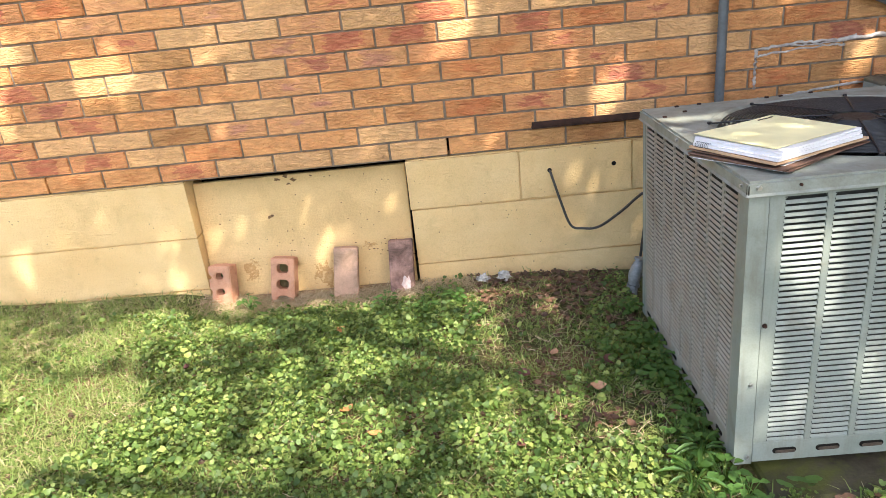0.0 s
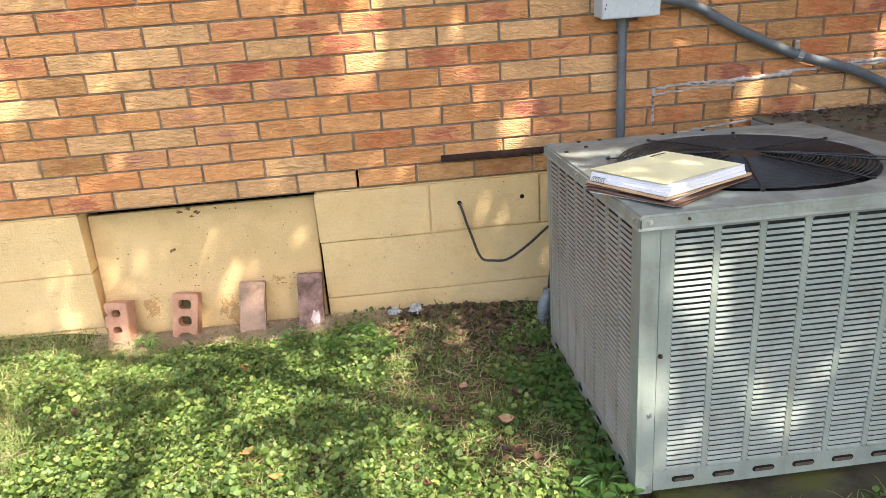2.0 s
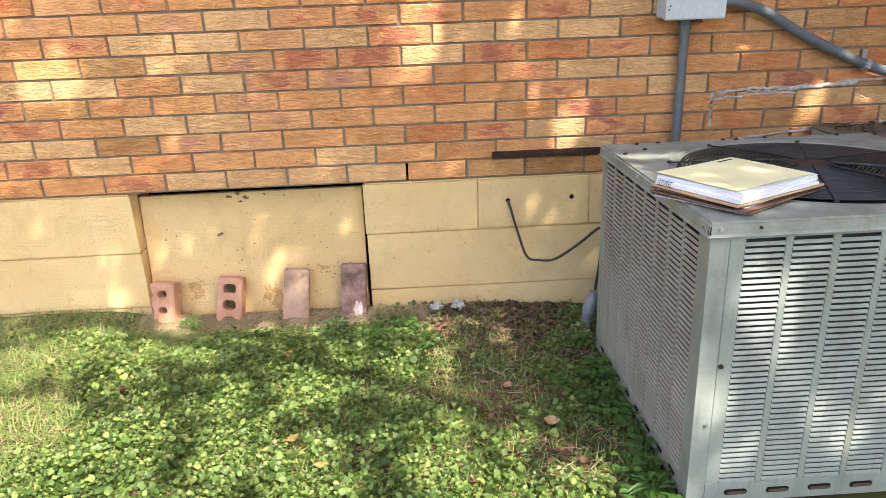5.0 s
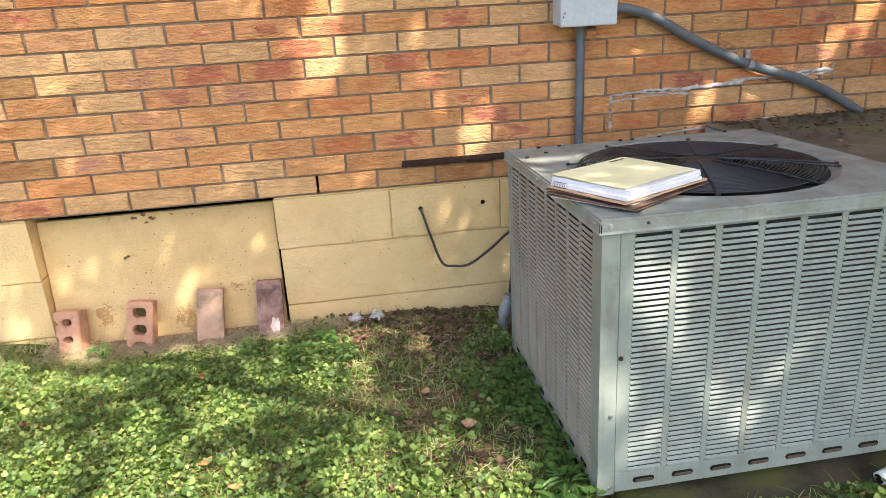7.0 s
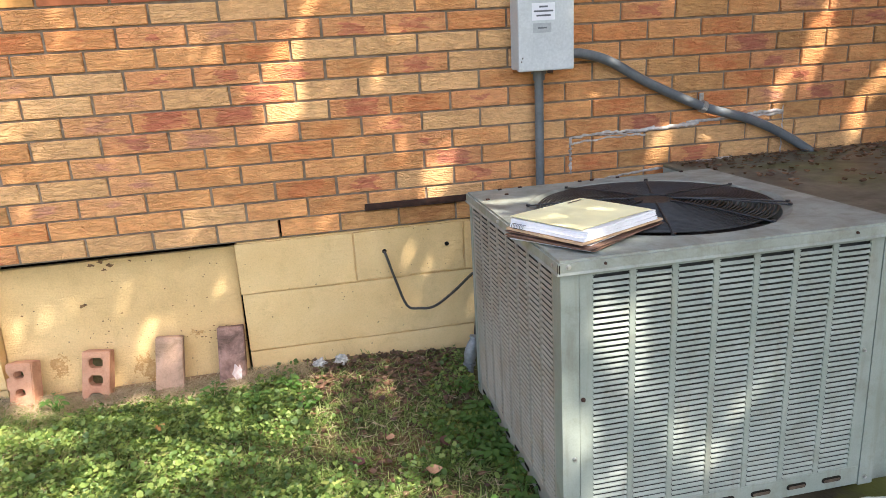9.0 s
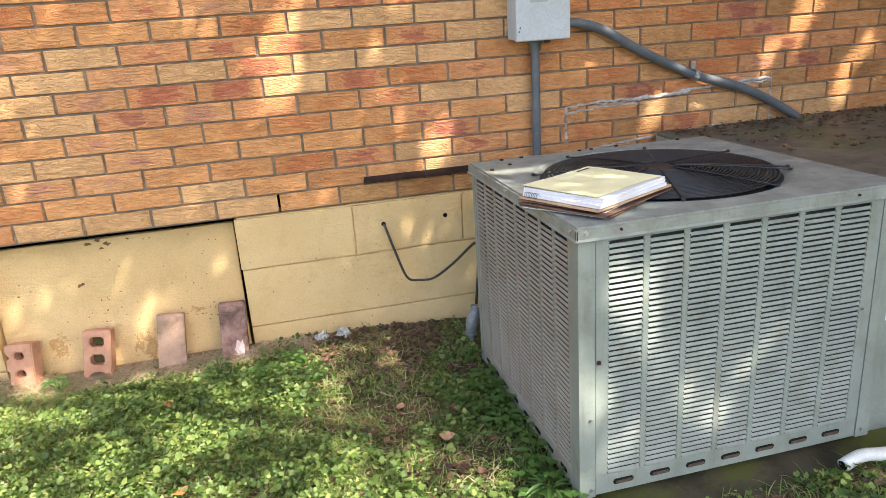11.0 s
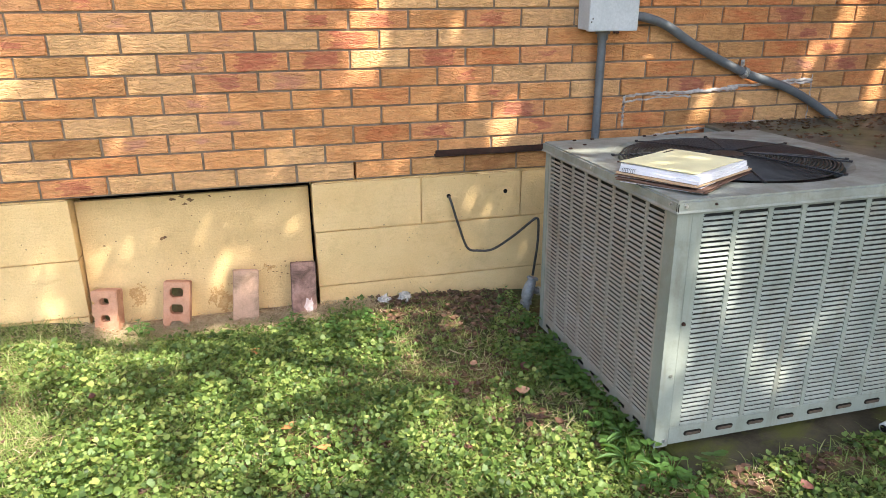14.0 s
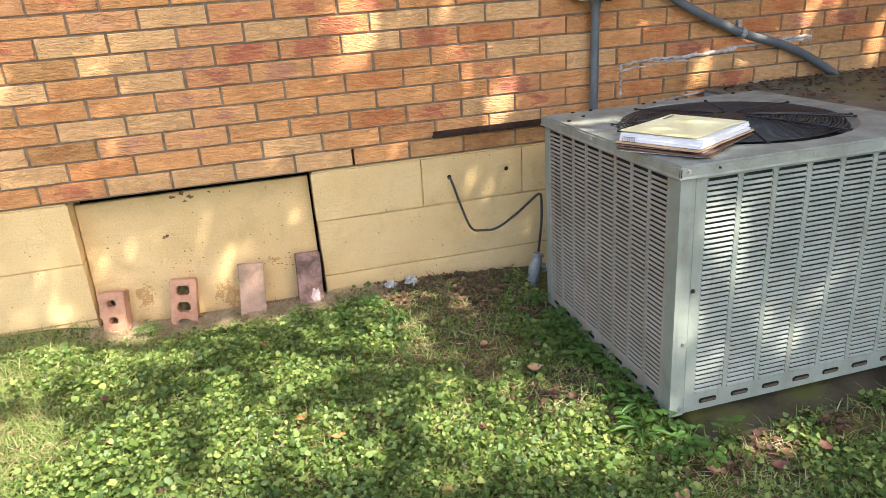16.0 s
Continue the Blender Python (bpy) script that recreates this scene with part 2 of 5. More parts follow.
def leaf_material(name, stops, rough=0.5, through=0.35):
    n = Nodes(name)
    r = n.island()
    w = n.t.nodes.new("ShaderNodeNewGeometry").outputs["Position"]
    mixed = n.math("ADD", n.math("MULTIPLY", r, 0.72), n.math("MULTIPLY", n.noise(w, 2.2, 3), 0.28))
    col = n.ramp(mixed, *stops)
    col = n.mix(0.35, col, n.ramp(n.noise(w, 160, 3), (0.3, 0.5), (0.65, 1.0)), "MULTIPLY")
    n.bump(n.noise(w, 230, 2), 0.3, 0.002)
    n.out(col, rough, 0, 0.4)
    tr = n.t.nodes.new("ShaderNodeBsdfTranslucent")
    n.put(tr.inputs["Color"], n.mix(0.4, col, (0.30, 0.42, 0.04)))
    ms = n.t.nodes.new("ShaderNodeMixShader")
    ms.inputs[0].default_value = through
    n.t.links.new(n.bsdf.outputs[0], ms.inputs[1])
    n.t.links.new(tr.outputs[0], ms.inputs[2])
    n.t.links.new(ms.outputs[0], n.t.nodes["Material Output"].inputs[0])
    return n.mat


HERB = leaf_material("herb_leaf", ((0.08, (0.030, 0.060, 0.014)), (0.42, (0.105, 0.175, 0.038)), (0.72, (0.225, 0.300, 0.075)), (0.90, (0.40, 0.43, 0.125)), (0.985, (0.64, 0.58, 0.18))))
GRASS = leaf_material("grass_blade", ((0.1, (0.11, 0.18, 0.035)), (0.5, (0.21, 0.29, 0.075)), (0.78, (0.34, 0.37, 0.13)), (0.95, (0.52, 0.45, 0.25))), 0.55)
STRAW = leaf_material("dry_straw", ((0.0, (0.22, 0.14, 0.08)), (0.5, (0.46, 0.34, 0.20)), (1.0, (0.70, 0.59, 0.40))), 0.75, 0.15)
DRY = leaf_material("dry_leaf", ((0.0, (0.05, 0.026, 0.018)), (0.4, (0.115, 0.056, 0.036)), (0.8, (0.21, 0.108, 0.062)), (1.0, (0.36, 0.22, 0.12))), 0.7, 0.12)
WEED = leaf_material("weed_leaf", ((0.1, (0.055, 0.130, 0.028)), (0.6, (0.110, 0.215, 0.048)), (0.95, (0.19, 0.31, 0.08))), 0.42)
TREE_LEAF = leaf_material("tree_leaf", ((0.1, (0.04, 0.09, 0.015)), (0.9, (0.09, 0.16, 0.03))), 0.5, 0.2)
BARK = plain("bark", (0.10, 0.075, 0.05), (0.20, 0.16, 0.115), 14, 0.95, bump=1.0, bscale=30)


def cabinet_material(name, c1, c2, dirt, dirt_at, algae=None):
    n = Nodes(name)
    w = n.t.nodes.new("ShaderNodeNewGeometry").outputs["Position"]
    col = n.ramp(n.noise(w, 7, 5), (0.35, c1), (0.65, c2))
    d = n.ramp(n.noise(w, 12, 8, 0.68, 0.6), (dirt_at, 0.0), (dirt_at + 0.22, 1.0))
    col = n.mix(n.math("MULTIPLY", d, 0.5), col, dirt)
    if algae:
        a = n.ramp(n.noise(w, 3.4, 7, 0.62, 0.5), (0.46, 0.0), (0.66, 1.0))
        col = n.mix(a, col, algae)
    col = n.mix(0.18, col, n.ramp(n.noise(w, 260, 2), (0.3, 0.5), (0.6, 1.0)), "MULTIPLY")
    runs = n.t.nodes.new("ShaderNodeMapping")
    n.put(runs.inputs["Vector"], w)
    runs.inputs["Scale"].default_value = (38, 38, 3.0)
    streak = n.ramp(n.noise(runs.outputs[0], 1.0, 5, 0.6, 0.3), (0.54, 0.0), (0.74, 0.42))
    col = n.mix(streak, col, dirt)
    n.bump(n.noise(w, 90, 3), 0.06, 0.002)
    return n.out(col, n.ramp(n.noise(w, 16, 5), (0.3, 0.42), (0.7, 0.62)), 0.0, 0.35)


CABINET = cabinet_material("grey_green_enamel", (0.215, 0.240, 0.205), (0.270, 0.292, 0.252), (0.15, 0.125, 0.085), 0.52)
# Side sheet: warm dust, plus a lighter tone painted in for ground bounce.
CABINET_DUSTY_BOUNCE = cabinet_material("dusty_bounce_enamel", (0.265, 0.265, 0.222), (0.330, 0.318, 0.272), (0.22, 0.160, 0.105), 0.46)
CAP = cabinet_material("weathered_cap_enamel", (0.225, 0.243, 0.212), (0.295, 0.312, 0.272), (0.135, 0.115, 0.075), 0.43)
ALGAE_TOP = cabinet_material("algae_stained_sheet", (0.10, 0.092, 0.066), (0.155, 0.145, 0.105), (0.04, 0.032, 0.024), 0.44, (0.115, 0.125, 0.042))
# Dark grey that paints the shade seen through the louvre slits.
SLIT_SHADE = plain("slit_shade_grey", (0.024, 0.025, 0.024), (0.045, 0.046, 0.043), 40, 0.85, spec=0.2)
BLACK_WIRE = plain("black_coated_wire", (0.018, 0.018, 0.019), (0.034, 0.034, 0.035), 60, 0.45, spec=0.4)
STEEL = plain("zinc_screw", (0.40, 0.39, 0.37), (0.55, 0.54, 0.52), 90, 0.4, 0.9)
RUST = plain("rusty_iron", (0.03, 0.016, 0.012), (0.065, 0.03, 0.02), 40, 0.85, bump=0.6, bscale=220, spec=0.25)
SLOT_DIRT = plain("slot_dirt", (0.05, 0.032, 0.02), (0.11, 0.075, 0.05), 60, 0.9)
MOTOR = plain("motor_hub", (0.016, 0.013, 0.011), (0.034, 0.026, 0.021), 30, 0.8, spec=0.2)
BOX_PAINT = plain("grey_box_enamel", (0.50, 0.515, 0.51), (0.57, 0.58, 0.57), 12, 0.42, bscale=150, stain=(0.24, 0.21, 0.17), stain_at=0.68)
PVC_GREY = plain("grey_pvc", (0.105, 0.115, 0.122), (0.14, 0.15, 0.158), 20, 0.42, bscale=120)
PVC_WHITE = plain("white_pvc", (0.68, 0.66, 0.60), (0.78, 0.76, 0.71), 20, 0.4, stain=(0.40, 0.33, 0.24))
ALLOY = plain("cast_alloy", (0.20, 0.20, 0.195), (0.29, 0.29, 0.28), 50, 0.55, 0.2, bump=0.3, bscale=200)
CABLE = plain("brown_cable", (0.035, 0.028, 0.024), (0.06, 0.048, 0.04), 60, 0.5)
CONCRETE = plain("mossy_concrete", (0.055, 0.047, 0.030), (0.105, 0.090, 0.058), 9, 0.9, bump=0.9, bscale=120, spec=0.12, stain=(0.100, 0.108, 0.026), stain_at=0.44)
PAPER = plain("white_paper", (0.80, 0.78, 0.80), (0.84, 0.82, 0.83), 9, 0.85, bscale=14)
YELLOW = plain("yellow_folder", (0.88, 0.80, 0.43), (0.90, 0.83, 0.49), 8, 0.75, bscale=11)
MANILA = plain("manila_folder", (0.52, 0.33, 0.19), (0.60, 0.40, 0.24), 18, 0.8)
BROWN_CARD = plain("brown_card", (0.14, 0.075, 0.05), (0.22, 0.12, 0.08), 25, 0.8)
INK = plain("printed_grey", (0.10, 0.10, 0.11), (0.14, 0.14, 0.15), 60, 0.7)
SILVER_LABEL = plain("silver_label", (0.34, 0.35, 0.35), (0.40, 0.41, 0.41), 60, 0.4)


def loose_brick_material(name, c1, c2, soot, soot_at):
    n = Nodes(name)
    v = n.coord()
    col = n.ramp(n.noise(v, 18, 6, 0.6), (0.35, c1), (0.65, c2))
    s = n.ramp(n.noise(v, 13, 6, 0.65, 0.7), (soot_at, 0.0), (soot_at + 0.2, 0.9))
    col = n.mix(s, col, soot)
    col = n.mix(0.3, col, n.ramp(n.noise(v, 300, 2), (0.3, 0.5), (0.6, 1.0)), "MULTIPLY")
    n.bump(n.noise(v, 160, 5, 0.7), 0.5, 0.003)
    return n.out(col, 0.9, 0, 0.2)


PINK = loose_brick_material("pink_clay", (0.46, 0.215, 0.125), (0.58, 0.315, 0.195), (0.30, 0.16, 0.10), 0.54)
TAN_CLAY = loose_brick_material("tan_pink_clay", (0.44, 0.27, 0.18), (0.54, 0.335, 0.23), (0.22, 0.145, 0.085), 0.47)
PURPLE_CLAY = loose_brick_material("sooty_purple_clay", (0.25, 0.135, 0.10), (0.46, 0.27, 0.215), (0.095, 0.058, 0.042), 0.42)


def film_material():
    n = Nodes("crumpled_plastic_film")
    v = n.coord()
    return n.out(n.ramp(n.noise(v, 40, 4), (0.35, (0.30, 0.28, 0.25)), (0.65, (0.62, 0.58, 0.52))), 0.75, 0, 0.15)


FILM = film_material()

# ---- ground ----
P, C, Z0 = 0.2127, 0.0667, 0.50


def ground_z(x, y):
    a = 0.010 - 0.050 * max(-3.0, min(x, 0.75))
    a += 0.012 * noise.noise((x * 1.7, y * 1.7, 3.0)) + 0.006 * noise.noise((x * 6, y * 6, 9.0))
    a -= 0.006 * max(0.0, min(1.0, (-0.5 - y) / 1.0))
    a -= (0.050 - 0.04 * (x + 0.55)) * math.exp(-((x + 0.55) / 0.48) ** 4) * max(0.0, min(1.0, (y + 0.42) / 0.28))
    a -= 0.035 * max(0.0, min(1.0, (-0.9 - x) / 0.6)) * max(0.0, min(1.0, (y + 0.42) / 0.28))
    if x > 0.5 and y < -1.1:
        a += 0.014 * min(1.0, (x - 0.5) / 0.25)
    return a


def build_ground():
    bm = bmesh.new()
    xs = [-150, -40, -12, -6] + [-3.2 + 0.05 * i for i in range(133)] + [6, 12, 40, 150]
    ys = [-150, -40, -12, -6] + [-3.6 + 0.05 * i for i in range(77)] + [1.5, 6, 40, 150]
    grid = [[bm.verts.new((x, y, ground_z(max(-3, min(3.4, x)), max(-3.6, min(0.2, y))))) for x in xs] for y in ys]
    for j in range(len(ys) - 1):
        for i in range(len(xs) - 1):
            bm.faces.new((grid[j][i], grid[j][i + 1], grid[j + 1][i + 1], grid[j + 1][i]))
    return tagged(part("ground", bm, SOIL, smooth=True), "brown soil with thatch and patches of moss", "ground", kind="structure")


ground = build_ground()

# ---- house wall ----
wall = tagged(part("wall_house", cube(-6, 7, 0.098, 0.30, Z0 + 0.004, 3.2), MORTAR), "long wall of buff, orange and red bark-faced bricks", "wall", kind="structure")
# Unseen wall, added to cut the sky light on the right-hand bricks.
SKY_WALL = tagged(part("wall_return", cube(3.5, 3.75, -3.2, -0.001, -0.4, 3.2), BRICK_PLAIN), "added plain brick wall out of view, blocking sky light from the right", "wall", kind="structure")
SLOTS = (-7 * P, 0.0)
edges = [-6.0] + [s for k in SLOTS for s in (k - 0.0065, k + 0.0065)] + [7.0]
for a, b in zip(edges[0::2], edges[1::2]):
    part("mortar", cube(a, b, 0.0085, 0.096, Z0 - 0.002, Z0 + C - 0.004), MORTAR, wall)
part("mortar", cube(-6, 7, 0.0085, 0.096, Z0 + C - 0.003, 3.2), MORTAR, wall)
for s in SLOTS:
    part("open_joint", cube(s - 0.0075, s + 0.0075, 0.07, 0.0965, Z0, Z0 + C), DARK, wall, "open dark weep joint")

foundation = tagged(part("wall_foundation", cube(-0.155, 7, 0.0150, 0.20, -0.4, Z0 - 0.006), CREAM), "cream-painted concrete block foundation", "wall", kind="structure")
part("footing", cube(-6, -0.994, 0.0150, 0.20, -0.4, Z0 - 0.006), CREAM, foundation)
part("void", cube(-1.05, -0.10, 0.24, 0.27, -0.4, Z0 - 0.01), DARK, foundation)


def block_mesh(w, h, seed, gap):
    rnd = random.Random(seed)
    bm = bmesh.new()
    box(bm, -w / 2 + gap, w / 2 - gap, 0.0, 0.1, -h / 2 + 0.0034, h / 2 - 0.0034, 0.0016 if gap > 0.001 else 0.0)
    for v in bm.verts:
        v.co += Vector((0, rnd.uniform(-0.2, 0.2), rnd.uniform(-1, 1))) * 0.0012
    return mesh_of("block", bm, CREAM)


def blocks(x0, x1, joints, z0, z1, seed, gap=0.0):
    cuts = [x0] + [j for j in joints if x0 < j < x1] + [x1]
    for i, (a, b) in enumerate(zip(cuts, cuts[1:])):
        piece("block", block_mesh(b - a, z1 - z0, seed + i, gap), ((a + b) / 2, 0.005, (z0 + z1) / 2), foundation)


RIGHT = [0.252 + 0.411 * i for i in range(-1, 12)]
blocks(-0.159, 3.2, RIGHT, 0.302, Z0 - 0.008, 1, 0.0022)
blocks(-0.159, 3.2, [j - 0.2055 for j in RIGHT], 0.079, 0.302, 20)
blocks(-0.159, 3.2, RIGHT, -0.13, 0.079, 40)
LEFT = [-1.41 - 0.411 * i for i in range(5)][::-1]
blocks(-3.0, -0.988, LEFT, 0.272, Z0 - 0.008, 60)
blocks(-3.0, -0.988, [j + 0.2055 for j in LEFT], 0.056, 0.272, 70)
blocks(-3.0, -0.988, LEFT, -0.15, 0.056, 80)
for x, z in ((0.362, 0.407), (0.597, 0.410)):
    bm = bmesh.new()
    rod(bm, (x, 0.0035, z), (x, 0.02, z), 0.0085, 10)
    part("drilled_hole", bm, DARK, foundation, "dark drilled hole")
# ---- hatch ----
hatch = thing("access_panel", (-0.56, 0.03, 0.0), "cream-painted flat crawlspace panel with rust spots, closing the opening", "access panel")


def panel_y(z):
    """Face of the panel, which stands deeper at its top."""
    return 0.036 + 0.09 * z


bm = cube(-0.983, -0.172, 0.0, 0.02, -0.06, Z0 - 0.034, 0.0015)
for v in bm.verts:
    v.co.y += panel_y(v.co.z)
    v.co.x -= 0.004 * (v.co.z - 0.1) if v.co.x < -0.5 else 0.0
part("panel", bm, CREAM_PANEL, hatch)
bm = bmesh.new()
rnd = random.Random(17)
cells = [(-0.986 + 0.0138 * i, -0.004 - 0.007 * rnd.random() ** 2) for i in range(60)]
top = [[bm.verts.new((x, y, Z0 + 0.001)) for x, d in cells] for y in (0.036, 0.09)]
low = [[bm.verts.new((x, y, Z0 + d)) for x, d in cells] for y in (0.036, 0.09)]
for i in range(59):
    bm.faces.new((low[0][i], low[0][i + 1], top[0][i + 1], top[0][i]))
    bm.faces.new((low[0][i], low[1][i], low[1][i + 1], low[0][i + 1]))
part("mortar_lip", bm, MORTAR, wall, "ragged mortar hanging under the bricks")
part("sill_strip", cube(-0.975, -0.172, 0.010, 0.032, -0.10, 0.002, 0.003), SILL, hatch, "dirty cream sill strip")


def flake(cx, cz, r, seed):
    rnd = random.Random(seed)
    bm = bmesh.new()
    n = 9
    vs = [bm.verts.new((cx + r * rnd.uniform(0.35, 1.3) * math.cos(2 * math.pi * i / n), panel_y(cz) - 0.0008, cz + 0.6 * r * rnd.uniform(0.3, 1.3) * math.sin(2 * math.pi * i / n))) for i in range(n)]
    f = bm.faces.new(vs)
    g = bmesh.ops.extrude_face_region(bm, geom=[f])["geom"]
    bmesh.ops.translate(bm, verts=[v for v in g if isinstance(v, bmesh.types.BMVert)], vec=(0, -0.0012, 0))
    return bm


FLAKES = [(-0.66, 0.452, 0.014), (-0.627, 0.462, 0.018), (-0.60, 0.447, 0.016), (-0.618, 0.432, 0.012), (-0.53, 0.455, 0.008), (-0.705, 0.312, 0.013), (-0.715, 0.307, 0.009), (-0.91, 0.30, 0.008), (-0.90, 0.34, 0.005), (-0.29, 0.29, 0.006), (-0.43, 0.34, 0.004)]
rnd = random.Random(5)
for i in range(26):
    FLAKES.append((rnd.gauss(-0.52, 0.16), abs(rnd.gauss(0.16, 0.05)), rnd.uniform(0.003, 0.006)))
for i in range(12):
    FLAKES.append((rnd.gauss(-0.32, 0.03), rnd.gauss(0.15, 0.03), rnd.uniform(0.003, 0.006)))
for i, (x, z, r) in enumerate(FLAKES):
    part("rust_flake", flake(x, z, 0.8 * r, i), FLAKE, hatch)

# ---- iron strip on the wall ----
strip = thing("iron_strip", (0.7, 0, 0.58), "dark rusty iron strip let into the brick joint", "metal strip")
bm = cube(0.303, 1.15, -0.022, 0.03, 0.572, 0.578, 0.001)
box(bm, 0.303, 1.15, -0.024, -0.0205, 0.5785, 0.597, 0.001)
part("angle_iron", bm, RUST, strip)

# ---- electrical box and conduits ----
ebox = thing("disconnect_box", (0.95, -0.055, 1.022), "pale grey metal electrical disconnect box on the brick wall", "electrical box")
part("body", cube(0.862, 1.048, -0.092, 0.0, 1.024, 1.33, 0.006, 2), BOX_PAINT, ebox)
lid = part("cover", cube(0.856, 1.054, -0.112, -0.086, 1.020, 1.335, 0.005, 2), BOX_PAINT, ebox)
part("rain_hood", cube(0.850, 1.060, -0.118, 0.0, 1.335, 1.348, 0.003), BOX_PAINT, ebox)
lab = part("paper_label", cube(0.905, 0.985, -0.1132, -0.112, 1.185, 1.240), PAPER, lid, "white printed label")
for z, w in ((1.228, 0.03), (1.214, 0.068), (1.200, 0.05)):
    part("print_bar", cube(0.945 - w / 2, 0.945 + w / 2, -0.1139, -0.1131, z - 0.0028, z + 0.0028), INK, lab)
plate = part("rating_plate", cube(0.908, 0.972, -0.1132, -0.112, 1.145, 1.176), SILVER_LABEL, lid, "dull silver rating plate")
part("print_bar", cube(0.925, 0.956, -0.1139, -0.1131, 1.158, 1.163), INK, plate)
part("hasp", cube(0.958, 0.978, -0.116, -0.10, 1.012, 1.0205, 0.002), RUST, ebox, "small rusty hasp")
for x, z in ((0.864, 1.05), (0.868, 1.062)):
    part("rust_spot", cube(x, x + 0.004, -0.1126, -0.112, z, z + 0.006), RUST, lid)

drop = thing("vertical_conduit", (0.945, -0.03, 0.0), "straight ribbed grey conduit dropping from the electrical box", "conduit")
bm = bmesh.new()
tube(bm, [Vector((0.953, -0.034, 0.99 - 0.006 * i)) for i in range(155)], 0.0155, 12, 0.0012)
part("pipe", bm, PVC_GREY, drop, smooth=True)
bm = bmesh.new()
rod(bm, (0.953, -0.034, 0.985), (0.953, -0.034, 1.020), 0.021, 14)
rod(bm, (0.953, -0.034, 1.006), (0.953, -0.034, 1.020), 0.027, 6)
part("fitting", bm, PVC_GREY, drop)

flex = thing("flexible_conduit", (1.05, -0.04, 1.06), "sagging grey flexible conduit running to the dirty cabinet", "conduit")
line = spline([(1.053, -0.05, 1.068), (1.11, -0.048, 1.066), (1.215, -0.042, 1.034), (1.372, -0.035, 0.948), (1.60, -0.032, 0.845), (1.803, -0.032, 0.782), (1.96, -0.035, 0.708), (2.095, -0.05, 0.620), (2.15, -0.07, 0.56)], 10)
bm = bmesh.new()
tube(bm, line, 0.0172, 12)
part("pipe", bm, PVC_GREY, flex, smooth=True)
bm = bmesh.new()
rod(bm, (1.052, -0.05, 1.068), (1.072, -0.05, 1.068), 0.022, 12)
part("fitting", bm, PVC_GREY, flex)
bm = bmesh.new()
ring = [Vector((1.60, -0.032, 0.845)) + 0.0190 * (math.cos(a) * Vector((0, 1, 0)) + math.sin(a) * Vector((0.42, 0, 0.9))) for a in [2 * math.pi * i / 16 for i in range(16)]]
for r in (0.0, 0.007, 0.014):
    tube(bm, [p + Vector((0.9, 0, -0.42)) * (r - 0.007) for p in ring], 0.0042, 6, closed=True)
box(bm, 1.598, 1.616, -0.008, -0.003, 0.862, 0.894, 0.002)
rod(bm, (1.607, -0.012, 0.884), (1.607, -0.003, 0.884), 0.006, 8)
part("pipe_clamp", bm, STEEL, flex, "shiny steel pipe clamp")


# ---- caulk of the old patch on the wall ----
def bead(pts, r, seed):
    rnd = random.Random(seed)
    bm = bmesh.new()
    line = spline(pts, 8)
    line = [p + Vector((rnd.uniform(-1, 1), 0, rnd.uniform(-1, 1))) * 0.003 for p in line]
    tube(bm, line, r, 6)
    for v in bm.verts:
        v.co.y = -0.0022 + 0.22 * v.co.y + rnd.uniform(-0.0012, 0.0012)
        v.co.z += rnd.uniform(-0.002, 0.002)
    part("caulk_bead", bm, CAULK, wall, "smeared whitish caulk", smooth=True)


bead([(1.085, 0.003, 0.63), (1.083, 0.002, 0.70), (1.086, 0.002, 0.768)], 0.006, 1)
bead([(1.085, 0.002, 0.742), (1.15, 0.002, 0.750), (1.31, 0.002, 0.757), (1.385, 0.002, 0.752)], 0.0035, 2)
bead([(1.09, 0.002, 0.765), (1.22, 0.002, 0.776), (1.33, 0.001, 0.772), (1.42, 0.002, 0.780)], 0.0045, 3)
bead([(1.20, 0.002, 0.768), (1.30, 0.002, 0.765), (1.40, 0.002, 0.770)], 0.003, 9)
bead([(1.36, 0.002, 0.772), (1.50, 0.0, 0.776), (1.60, 0.002, 0.782)], 0.0075, 4)
bead([(1.55, 0.002, 0.786), (1.75, 0.002, 0.792), (1.965, 0.002, 0.792)], 0.006, 5)
bead([(1.962, 0.002, 0.82), (1.965, 0.002, 0.75), (1.968, 0.002, 0.62)], 0.0035, 6)
bead([(1.10, 0.002, 0.592), (1.22, 0.002, 0.600), (1.437, 0.002, 0.620), (1.60, 0.002, 0.630), (1.76, 0.002, 0.637)], 0.005, 8)
bead([(1.80, 0.002, 0.796), (1.86, 0.001, 0.803), (1.965, 0.002, 0.802)], 0.007, 7)

# ---- the condenser ----
AX0, AX1, AY0, AY1, AZ0, AZ1 = 0.604, 1.425, -1.160, -0.362, 0.008, 0.690
ac = thing("condenser_unit", (1.0, -0.78, AZ0), "grey-green louvred air conditioner condenser standing on a mossy pad", "air conditioner")
# Black core and dark sheets in the coil's place make the slits read shaded.
part("inner_core", cube(AX0 + 0.03, AX1 - 0.03, AY0 + 0.03, AY1 - 0.03, AZ0, 0.40), DARK, ac, "black box standing in for the shade inside the unit")
part("coil_face", cube(AX0 + 0.03, AX1 - 0.03, AY0 + 0.022, AY0 + 0.028, AZ0, 0.66), SLIT_SHADE, ac)
part("coil_face", cube(AX0 + 0.022, AX0 + 0.028, AY0 + 0.03, AY1 - 0.03, AZ0, 0.66), SLIT_SHADE, ac)


